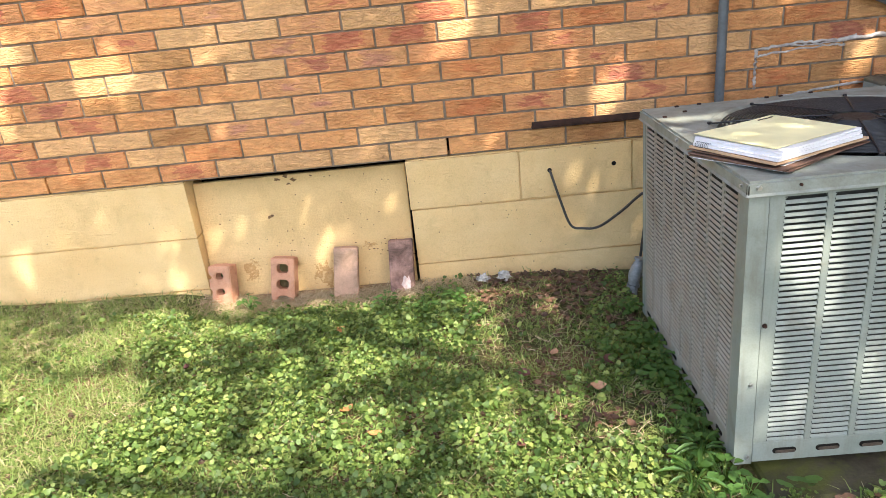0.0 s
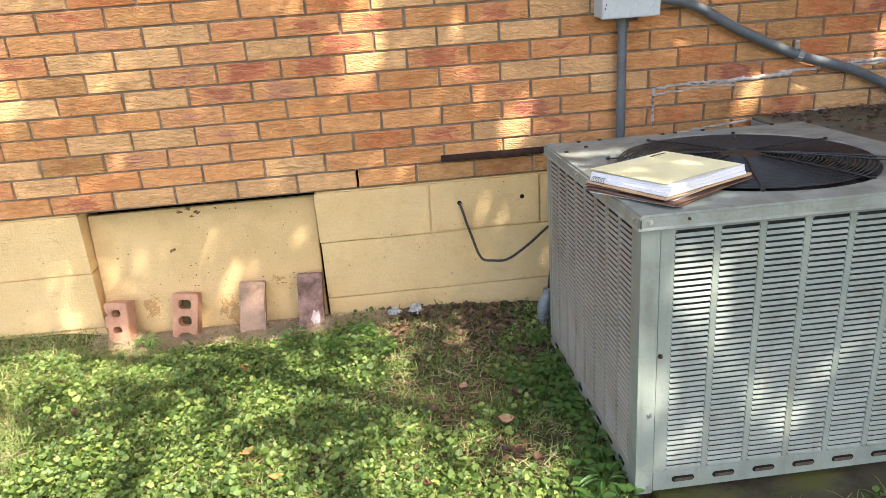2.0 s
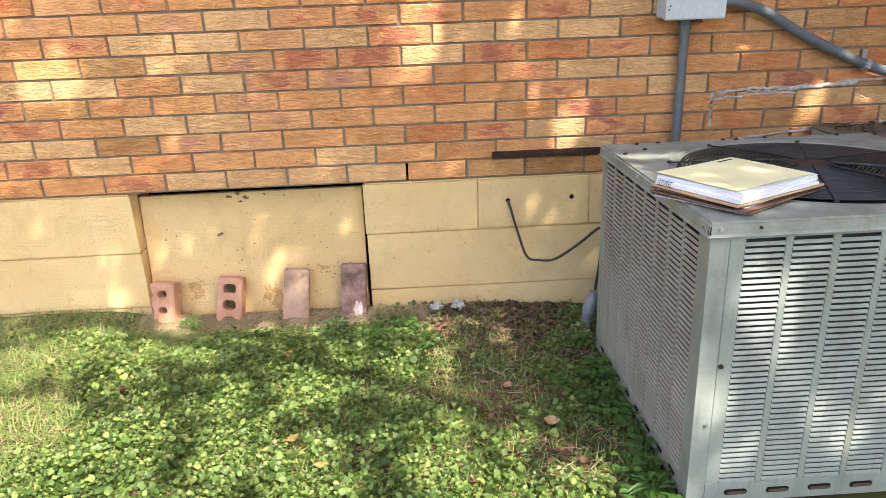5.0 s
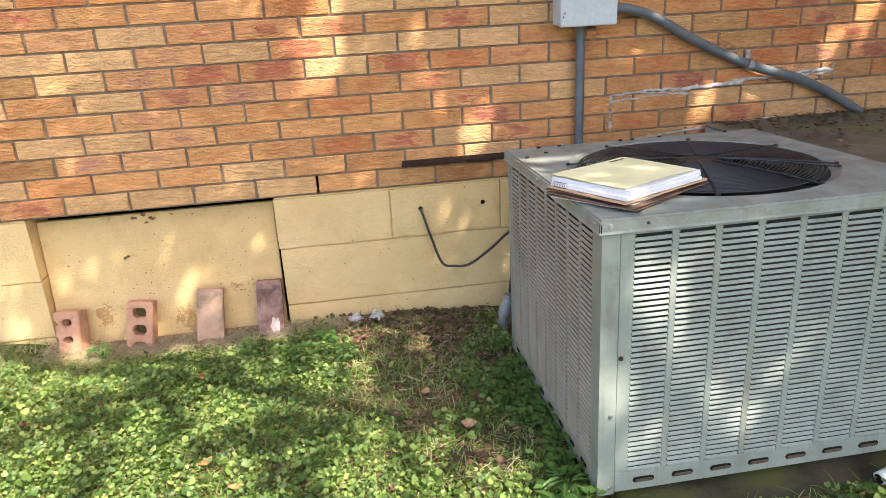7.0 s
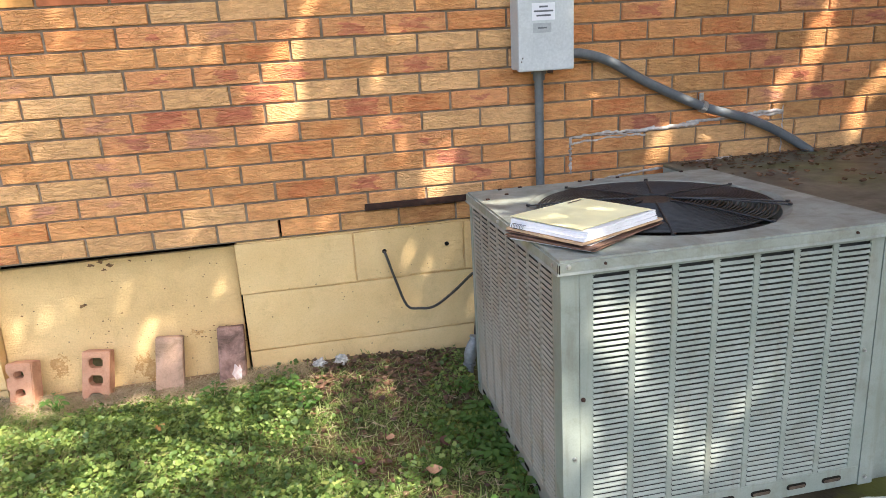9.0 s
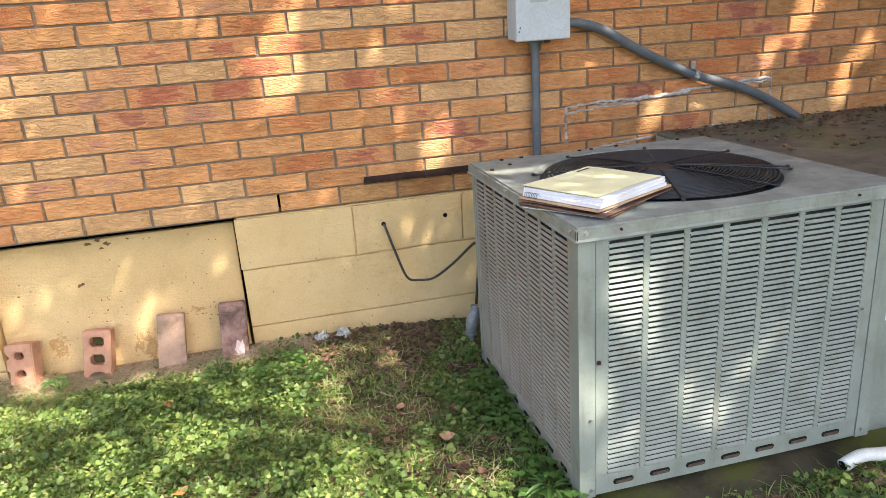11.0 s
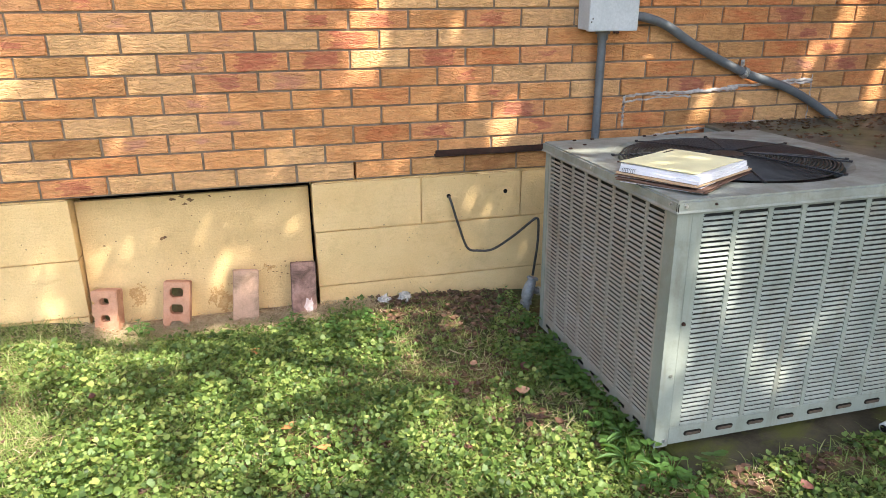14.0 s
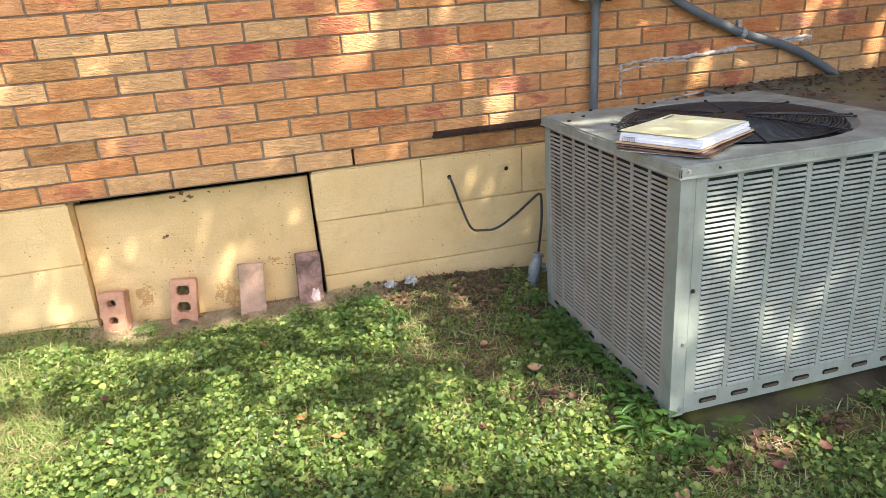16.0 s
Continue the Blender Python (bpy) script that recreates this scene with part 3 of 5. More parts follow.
def corner_post(x, sx):
    bm = cube(min(x, x + sx * 0.0405), max(x, x + sx * 0.0405), AY0, AY0 + 0.004, AZ0, 0.668)
    box(bm, min(x + sx * 0.0003, x + sx * 0.004), max(x + sx * 0.0003, x + sx * 0.004), AY0 + 0.0037, AY0 + 0.045, AZ0 + 0.0005, 0.6675)
    return part("corner_post", bm, CABINET, ac)


corner_post(AX0, 1)
corner_post(AX1, -1)
for x in (AX0, AX1):
    part("corner_post", cube(min(x, x + (0.03 if x == AX0 else -0.03)), max(x, x + (0.03 if x == AX0 else -0.03)), AY1 - 0.03, AY1, AZ0, 0.668, 0.002), CABINET, ac)

COLS, ROWS_N, PITCH, LZ0 = 7, 43, 0.01354, 0.066
CW, CP, CX = 0.0850, 0.0981, 0.676
pane = part("front_panel", cube(AX0 + 0.0422, AX1 - 0.0422, AY0 + 0.0015, AY0 + 0.006, AZ0 + 0.003, LZ0 - 0.003, 0.001), CABINET, ac)
part("top_rail", cube(AX0 + 0.0422, AX1 - 0.0422, AY0 + 0.0015, AY0 + 0.006, LZ0 + ROWS_N * PITCH + 0.002, 0.672), CABINET, pane)
bars = [AX0 + 0.0422] + [v for i in range(COLS) for v in (CX + i * CP, CX + i * CP + CW)] + [AX1 - 0.0422]
for a, b in zip(bars[0::2], bars[1::2]):
    part("mullion", cube(a, b, AY0 + 0.0015, AY0 + 0.006, LZ0 - 0.003, LZ0 + ROWS_N * PITCH + 0.002), CABINET, pane)


def oblong(x, z, w, h, y0, y1):
    """A flat pill shape on the front, w wide and h high."""
    bm = bmesh.new()
    ring = []
    for k in range(14):
        a = math.pi * (k if k < 7 else k - 1) / 6 - math.pi / 2
        cx = (w - h) / 2 if k < 7 else -(w - h) / 2
        ring.append((x + cx + 0.5 * h * math.cos(a), z + 0.5 * h * math.sin(a)))
    f = [bm.verts.new((p, y0, q)) for p, q in ring]
    b = [bm.verts.new((p, y1, q)) for p, q in ring]
    bm.faces.new(f)
    for k in range(14):
        bm.faces.new((f[k], b[k], b[(k + 1) % 14], f[(k + 1) % 14]))
    bmesh.ops.recalc_face_normals(bm, faces=bm.faces)
    return bm


def louver_rows(w, sunk=0.0038, drop=0.0068):
    """Rows of x, in, up of one pressed louver: sunk at its top edge, proud at its lip, free at both ends."""
    rows = []
    for fx, k in ((-0.488, 0.80), (-0.45, 0.96), (0.0, 1.0), (0.45, 0.96), (0.488, 0.80)):
        rows.append([(fx * w, sunk * k, 0.0066 - drop * k), (fx * w, 0.35 * sunk * k, 0.0012 - 0.60 * drop), (fx * w, -0.0016 * k, -0.0052), (fx * w, -0.0015 * k, -0.0070)])
    return rows


def louver_corners(w):
    """The rounded upper corners of a louver's opening."""
    tris = []
    for e in (-1, 1):
        x = e * w / 2
        tris.append([(x, 0.0002, 0.0068), (x - e * 0.0050, 0.0002, 0.0068), (x - e * 0.0016, 0.0002, 0.0044), (x, 0.0002, 0.0012)][::e])
    return tris


def louver_mesh(w):
    bm = bmesh.new()
    g = [[bm.verts.new(p) for p in r] for r in louver_rows(w)]
    for a, b in zip(g, g[1:]):
        for i in range(3):
            bm.faces.new((a[i], a[i + 1], b[i + 1], b[i]))
    for t in louver_corners(w):
        bm.faces.new([bm.verts.new(p) for p in t])
    return mesh_of("louver", bm, CABINET, True)


LOUVER = louver_mesh(CW)
for i in range(COLS):
    for j in range(ROWS_N):
        piece("louver", LOUVER, (CX + i * CP + CW / 2, AY0 + 0.0015, LZ0 + (j + 0.5) * PITCH), pane)
for i in range(COLS):
    x = CX + i * CP + CW / 2
    sl = part("drain_slot", oblong(x, 0.038, 0.054, 0.015, AY0 + 0.0006, AY0 + 0.002), DARK, pane, "dark drain slot")
    part("slot_lip", oblong(x + 0.002, 0.0355, 0.046, 0.008, AY0 - 0.0004, AY0 + 0.001), SLOT_DIRT, sl, "rusty lower lip of the slot")

# louvred side
side = part("side_panel", cube(AX0 + 0.001, AX0 + 0.005, AY0 + 0.046, AY1 - 0.031, AZ0 + 0.003, LZ0 - 0.003), CABINET_DUSTY_BOUNCE, ac)
part("top_rail", cube(AX0 + 0.001, AX0 + 0.005, AY0 + 0.046, AY1 - 0.031, LZ0 + ROWS_N * PITCH + 0.002, 0.672), CABINET_DUSTY_BOUNCE, side)
SC, SP, SY = 8, 0.0885, AY0 + 0.056
SWID = 0.0770
bars = [AY0 + 0.046] + [v for i in range(SC) for v in (SY + i * SP, SY + i * SP + SWID)] + [AY1 - 0.031]
for a, b in zip(bars[0::2], bars[1::2]):
    part("mullion", cube(AX0 + 0.001, AX0 + 0.005, a, b, LZ0 - 0.003, LZ0 + ROWS_N * PITCH + 0.002), CABINET_DUSTY_BOUNCE, side)
verts, faces = [], []
for i in range(SC):
    for j in range(ROWS_N):
        o = len(verts)
        for r in louver_rows(SWID, 0.0020, 0.0076) + louver_corners(SWID):
            for (lx, ly, lz) in r:
                verts.append((AX0 + 0.001 + ly, SY + i * SP + SWID / 2 - lx, LZ0 + (j + 0.5) * PITCH + lz))
        for a in range(4):
            for k in range(3):
                q = o + a * 4 + k
                faces.append((q, q + 1, q + 5, q + 4))
        faces += [(o + 20, o + 21, o + 22, o + 23), (o + 24, o + 25, o + 26, o + 27)]
me = bpy.data.meshes.new("side_louvers")
me.from_pydata([Vector(v) - place_of(side) for v in verts], [], faces)
me.materials.append(CABINET_DUSTY_BOUNCE)
for p in me.polygons:
    p.use_smooth = True
sl = new("side_louvers", me)
sl.parent = side
tagged(sl, kind="stuff")
for i in range(SC):
    y = SY + i * SP + SWID / 2
    part("drain_slot", cube(AX0 - 0.001, AX0 + 0.0015, y - 0.018, y + 0.018, 0.0335, 0.0425), DARK, side)
part("back_panel", cube(AX0 + 0.03, AX1 - 0.03, AY1 - 0.005, AY1 - 0.001, AZ0, 0.668), CABINET, ac)
part("far_panel", cube(AX1 - 0.005, AX1 - 0.001, AY0 + 0.03, AY1 - 0.03, AZ0, 0.668), CABINET, ac)

# cap with the round fan opening
FX, FY, FR = 1.020, -0.760, 0.318
KX0, KX1, KY0, KY1 = 0.597, 1.437, -1.168, -0.352


def cap_mesh():
    bm = bmesh.new()
    n = 64
    top_in, top_mid, low_in, outer = [], [], [], []
    for i in range(n):
        a = 2 * math.pi * (i + 0.5) / n
        c, s = math.cos(a), math.sin(a)
        k = min(((KX1 if c > 0 else KX0) - FX) / c if abs(c) > 1e-6 else 9, ((KY1 if s > 0 else KY0) - FY) / s if abs(s) > 1e-6 else 9)
        outer.append(bm.verts.new((FX + k * c, FY + k * s, AZ1)))
        top_mid.append(bm.verts.new((FX + (FR + 0.022) * c, FY + (FR + 0.022) * s, AZ1 + 0.001)))
        top_in.append(bm.verts.new((FX + FR * c, FY + FR * s, AZ1 - 0.010)))
        low_in.append(bm.verts.new((FX + (FR - 0.006) * c, FY + (FR - 0.006) * s, AZ1 - 0.05)))
    for x in (KX0, KX1):
        for y in (KY0, KY1):
            best = min(outer, key=lambda v: (v.co.x - x) ** 2 + (v.co.y - y) ** 2)
            best.co.x, best.co.y = x, y
    skirt = [bm.verts.new((v.co.x, v.co.y, 0.6645)) for v in outer]
    lip = [bm.verts.new((v.co.x + (0.004 if v.co.x > KX1 - 1e-4 else -0.004 if v.co.x < KX0 + 1e-4 else 0), v.co.y + (0.004 if v.co.y > KY1 - 1e-4 else -0.004 if v.co.y < KY0 + 1e-4 else 0), 0.6595)) for v in outer]
    for i in range(n):
        j = (i + 1) % n
        for a, b in ((lip, skirt), (skirt, outer), (outer, top_mid), (top_mid, top_in), (top_in, low_in)):
            bm.faces.new((a[i], a[j], b[j], b[i]))
    bmesh.ops.recalc_face_normals(bm, faces=bm.faces)
    es = [e for e in bm.edges if len(e.link_faces) == 2 and e.calc_face_angle(0) > 1.0 and min(v.co.z for v in e.verts) > 0.67 and max((v.co.x - FX) ** 2 + (v.co.y - FY) ** 2 for v in e.verts) > 0.13]
    bmesh.ops.bevel(bm, geom=es, offset=0.005, segments=2, affect="EDGES")
    return bm


cap = part("top_cap", cap_mesh(), CAP, ac, "weathered grey sheet-metal cap")
part("corner_seam", cube(KX0 + 0.0012, KX0 + 0.0032, KY0 - 0.0012, KY0 + 0.002, 0.661, AZ1 - 0.008), DARK, cap)
part("corner_seam", cube(KX0 - 0.0006, KX0 + 0.001, KY0 + 0.003, KY0 + 0.0044, 0.661, AZ1 - 0.008), DARK, cap)
# Black disc added as the shade deep in the fan well.
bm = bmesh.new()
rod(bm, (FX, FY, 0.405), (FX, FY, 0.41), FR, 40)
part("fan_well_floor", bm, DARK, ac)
bm = bmesh.new()
rod(bm, (FX, FY, 0.60), (FX, FY, 0.672), 0.085, 24)
rod(bm, (FX, FY, 0.665), (FX, FY, 0.680), 0.105, 24, 0.09)
hub = part("motor", bm, MOTOR, ac, "dark dusty fan motor")
for i in range(3):
    bm = bmesh.new()
    a0 = 2 * math.pi * i / 3 + 0.5
    rows = []
    for k in range(7):
        a = a0 + 0.9 * k / 6
        z = 0.60 + 0.05 * k / 6
        rows.append([bm.verts.new((FX + r * math.cos(a), FY + r * math.sin(a), z)) for r in (0.08, 0.19, 0.29)])
    for a, b in zip(rows, rows[1:]):
        for k in range(2):
            bm.faces.new((a[k], a[k + 1], b[k + 1], b[k]))
    part("fan_blade", bm, MOTOR, hub, smooth=True)
grille = part("fan_grille", cube(FX - 0.05, FX + 0.05, FY - 0.05, FY + 0.05, AZ1 + 0.010, AZ1 + 0.0115), BLACK_WIRE, ac, "black wire fan guard")
for k in range(26):
    r = 0.060 + k * (FR - 0.010 - 0.060) / 25
    z = AZ1 + 0.013 - 0.013 * (r / FR) ** 2
    bm = bmesh.new()
    tube(bm, [Vector((FX + r * math.cos(2 * math.pi * i / 56), FY + r * math.sin(2 * math.pi * i / 56), z)) for i in range(56)], 0.0024, 5, closed=True)
    part("guard_ring", bm, BLACK_WIRE, grille, smooth=True)
for a in (159, 112, 66, 22, -24, -30, -64, -110, -150):
    c, s = math.cos(radians(a)), math.sin(radians(a))
    bm = bmesh.new()
    tube(bm, [Vector((FX + r * c, FY + r * s, AZ1 + 0.017 - 0.014 * (r / FR) ** 2)) for r in (0.05, 0.12, 0.2, 0.27, FR, FR + 0.020)], 0.0022, 6)
    rod(bm, (FX + (FR + 0.018) * c, FY + (FR + 0.018) * s, AZ1), (FX + (FR + 0.018) * c, FY + (FR + 0.018) * s, AZ1 + 0.006), 0.0058, 8)
    part("guard_spoke", bm, BLACK_WIRE, grille)


def screw(p, d, r=0.0038, mat=None, parent=None):
    p, d = Vector(p), Vector(d)
    bm = bmesh.new()
    rod(bm, p - d * 0.001, p + d * 0.0012, r * 1.35, 12)
    rod(bm, p, p + d * 0.005, r, 6)
    part("screw", bm, mat or STEEL, parent or ac)


for x in (0.619, 0.70, 1.30, 1.415):
    screw((x, KY0, 0.676), (0, -1, 0), 0.0045 if x < 0.65 or x > 1.3 else 0.0025, STEEL if x < 0.65 else RUST)
for y in (-1.14, -0.72):
    screw((KX0, y, 0.676), (-1, 0, 0))
for x, z in ((0.653, 0.365), (0.632, 0.22), (0.634, 0.028), (1.36, 0.38), (1.40, 0.03)):
    screw((x, AY0, z), (0, -1, 0), 0.004, RUST if x == 0.653 else STEEL)
rnd = random.Random(11)
for i in range(9):
    x, y = ((rnd.uniform(0.63, 1.38), rnd.uniform(-0.385, -0.36)) if i < 6 else (rnd.uniform(0.62, 0.70), rnd.uniform(-0.75, -0.45)))
    bm = cube(x - 0.006, x + 0.006, y - 0.004, y + 0.004, AZ1, AZ1 + 0.005, 0.0015)
    part("debris", bm, RUST, cap)

pad = tagged(part("pad", cube(0.66, 2.9, -1.275, -0.34, -0.11, -0.006, 0.012, 2), CONCRETE), "dark damp mossy concrete pad", "concrete pad", kind="structure")
for x in (0.68, 1.34):
    for y in (-1.10, -0.43):
        part("foot", cube(x, x + 0.04, y, y + 0.04, -0.016, AZ0 + 0.004), DARK, ac)
# the unit has settled and leans back a little
ac.rotation_euler = (radians(-1.5), 0, 0)
ac.location += Vector((0, -0.0178, 0.002))
LEANING = Matrix.Translation(ac.location) @ Matrix.Rotation(radians(-1.5), 4, "X") @ Matrix.Translation((-1.0, 0.78, -AZ0))

# ---- the dirty cabinet beside it ----
pk = thing("package_unit", (2.15, -0.6, 0.03), "low grey-green cabinet with an algae-stained top full of dead leaves", "air conditioner")
QX0, QX1, QY0, QY1, QZ = 1.445, 2.95, -1.140, -0.03, 0.640
part("body", cube(QX0, QX1, QY0, QY1, -0.006, QZ - 0.012, 0.003), CABINET, pk)
part("top_sheet", cube(QX0 + 0.001, QX1 + 0.01, QY0 - 0.008, QY1, QZ - 0.012, QZ, 0.003), ALGAE_TOP, pk, "brown-green algae-stained top sheet")
part("front_lip", cube(QX0 + 0.001, QX1 + 0.01, QY0 - 0.012, QY0 - 0.009, QZ - 0.035, QZ + 0.002, 0.001), CAP, pk)
part("corner_post", cube(QX0, QX0 + 0.012, QY0 - 0.006, QY0 - 0.001, 0.03, QZ - 0.04, 0.001), CABINET, pk)
rl = part("paper_label", cube(1.455, 1.607, QY0 - 0.003, QY0 - 0.0005, 0.33, 0.50), PAPER, pk, "white rating label")
for i in range(6):
    part("print_bar", cube(1.463, 1.527 + 0.01 * (i % 3), QY0 - 0.0042, QY0 - 0.003, 0.345 + 0.024 * i, 0.351 + 0.024 * i), INK, rl)

# ---- white pipe on the ground ----
pipe = thing("white_pipe", (1.36, -1.26, 0.0), "short white plastic drain pipe lying on the pad", "pipe")
bm = bmesh.new()
line = spline([(1.272, -1.262, 0.018), (1.335, -1.255, 0.028), (1.42, -1.262, 0.022), (1.75, -1.28, 0.016)], 8)
tube(bm, line, 0.0165, 14)
part("tube", bm, PVC_WHITE, pipe, smooth=True)
d = (line[1] - line[0]).normalized()
bm = bmesh.new()
rod(bm, line[0] - d * 0.0006, line[0] + d * 0.002, 0.012, 14)
part("mouth", bm, DARK, pipe, "dark open mouth")

# ---- paper stack ----
stack = thing("file_folders", (0.731, -0.976, AZ1 + 0.0015), "stacked yellow and manila folders stuffed with white papers", "folders")
stack.matrix_basis = LEANING @ pose(0.731, -0.976, AZ1 + 0.0015, 0, 0, 29)


def sheet(name, w, d, z0, z1, mat, dx=0.0, dy=0.0, turn=0.0, warp=0.0, parent=None, seed=0):
    bm = bmesh.new()
    nx, ny = 9, 7
    m = Matrix.Rotation(radians(turn), 3, "Z")
    lay = []
    for z in (z0, z1):
        g = []
        for j in range(ny):
            row = []
            for i in range(nx):
                x, y = (i / (nx - 1) - 0.5) * w, (j / (ny - 1) - 0.5) * d
                q = m @ Vector((x + dx, y + dy, 0))
                row.append(bm.verts.new((q.x, q.y, z + warp * (0.5 + 0.5 * noise.noise((x * 6 + seed, y * 6, seed))))))
            g.append(row)
        lay.append(g)
    a, b = lay
    for j in range(ny - 1):
        for i in range(nx - 1):
            bm.faces.new((b[j][i], b[j][i + 1], b[j + 1][i + 1], b[j + 1][i]))
            bm.faces.new((a[j][i], a[j + 1][i], a[j + 1][i + 1], a[j][i + 1]))
    rim = [(0, i) for i in range(nx)] + [(j, nx - 1) for j in range(1, ny)] + [(ny - 1, i) for i in range(nx - 2, -1, -1)] + [(j, 0) for j in range(ny - 2, 0, -1)]
    for (j, i), (l, k) in zip(rim, rim[1:] + rim[:1]):
        bm.faces.new((a[j][i], a[l][k], b[l][k], b[j][i]))
    ob = new(name, mesh_of(name, bm, mat))
    ob.parent = stack if parent is None else parent
    return ob


sheet("white_sheet", 0.285, 0.215, 0.0, 0.0012, PAPER, 0.012, 0.008, 7, 0.002, seed=1)
sheet("brown_folder", 0.306, 0.236, 0.002, 0.0040, BROWN_CARD, 0.020, 0.006, 6, 0.003, seed=2)
sheet("brown_folder", 0.298, 0.234, 0.0058, 0.0082, BROWN_CARD, 0.008, 0.000, 2, 0.004, seed=3)
sheet("white_sheet", 0.285, 0.216, 0.009, 0.012, PAPER, 0.024, 0.012, 5, 0.002, seed=4)
sheet("brown_folder", 0.296, 0.226, 0.0135, 0.0150, BROWN_CARD, 0.012, 0.010, 2, 0.003, seed=14)
sheet("manila_folder", 0.288, 0.226, 0.0170, 0.0220, MANILA, 0.006, 0.001, -1.5, 0.003, seed=6)
for k in range(8):
    sheet("paper_sheaf", 0.262 - 0.001 * k, 0.220, 0.0240 + 0.0025 * k, 0.02645 + 0.0025 * k, PAPER, (-0.003, -0.002, -0.003, 0.001, 0.002, 0.001, 0.003, 0.002)[k], (-0.003, -0.002, -0.003, 0.0, 0.001, 0.0, 0.002, 0.001)[k], (-1.3, -1.1, -1.2, 0.5, 0.6, 0.4, 1.1, 0.9)[k], 0.0012, seed=7)
top = sheet("yellow_folder", 0.250, 0.212, 0.0455, 0.0467, YELLOW, -0.002, 0.006, -1.5, 0.005, seed=20)
top["label"] = "pale yellow top folder"
for i in range(3):
    part_bm = cube(0.055 + 0.018 * i, 0.069 + 0.018 * i, 0.088, 0.093, 0.0495, 0.0502)
    ob = new("ink_mark", mesh_of("ink_mark", part_bm, RUST))
    ob.parent = top
for i in range(8):
    bm = bmesh.new()
    tube(bm, [Vector((-0.133 + 0.006 * math.cos(a), 0.062 + 0.005 * i, 0.030 + 0.006 * math.sin(a))) for a in [2 * math.pi * k / 10 for k in range(10)]], 0.0006, 4, closed=True)
    ob = new("spiral_wire", mesh_of("spiral_wire", bm, BLACK_WIRE))
    ob.parent = stack

# ---- cable and its fitting ----
wire = thing("loose_cable", (0.5, -0.05, 0.2), "thin brown cable looping from the wall hole to a conduit fitting", "cable")
bm = bmesh.new()
tube(bm, spline([(0.362, 0.012, 0.407), (0.367, -0.012, 0.39), (0.395, -0.03, 0.29), (0.425, -0.05, 0.205), (0.468, -0.06, 0.192), (0.52, -0.09, 0.205), (0.585, -0.14, 0.272), (0.635, -0.19, 0.342), (0.652, -0.20, 0.355), (0.657, -0.205, 0.335), (0.652, -0.215, 0.25), (0.640, -0.212, 0.128)], 8), 0.0048, 8)
part("cord", bm, CABLE, wire, smooth=True)
fitting = thing("conduit_fitting", (0.62, -0.25, -0.01), "grey cast elbow conduit fitting standing by the wall", "conduit fitting")
bm = bmesh.new()
spine = spline([(0.640, -0.212, 0.112), (0.628, -0.218, 0.086), (0.618, -0.222, 0.058), (0.614, -0.222, 0.026)], 5)
wide = spline([(0.0155, 0, 0), (0.0215, 0, 0), (0.0235, 0, 0), (0.0175, 0, 0)], 5)
tube(bm, spine, [w.x for w in wide], 16)
part("body", bm, ALLOY, fitting, smooth=True)
for p, d, u in (((0.641, -0.2115, 0.115), (0.3, 0.1, 1), 0.022), ((0.613, -0.222, 0.022), (0.1, 0, 1), 0.0235)):
    bm = bmesh.new()
    d = Vector(d).normalized() * 0.0045
    rod(bm, Vector(p) - d, Vector(p) + d, u, 8)
    part("flange", bm, ALLOY, fitting)
bm = bmesh.new()
rod(bm, (0.614, -0.222, -0.03), (0.614, -0.222, 0.020), 0.014, 12)
part("stub", bm, ALLOY, fitting)
bm = bmesh.new()
rod(bm, (0.622, -0.220, 0.074), (0.668, -0.214, 0.060), 0.0135, 14)
part("branch", bm, ALLOY, fitting)
bm = bmesh.new()
rod(bm, (0.662, -0.215, 0.0618), (0.670, -0.2137, 0.0594), 0.0175, 14)
part("branch_rim", bm, STEEL, fitting, "bright worn rim")


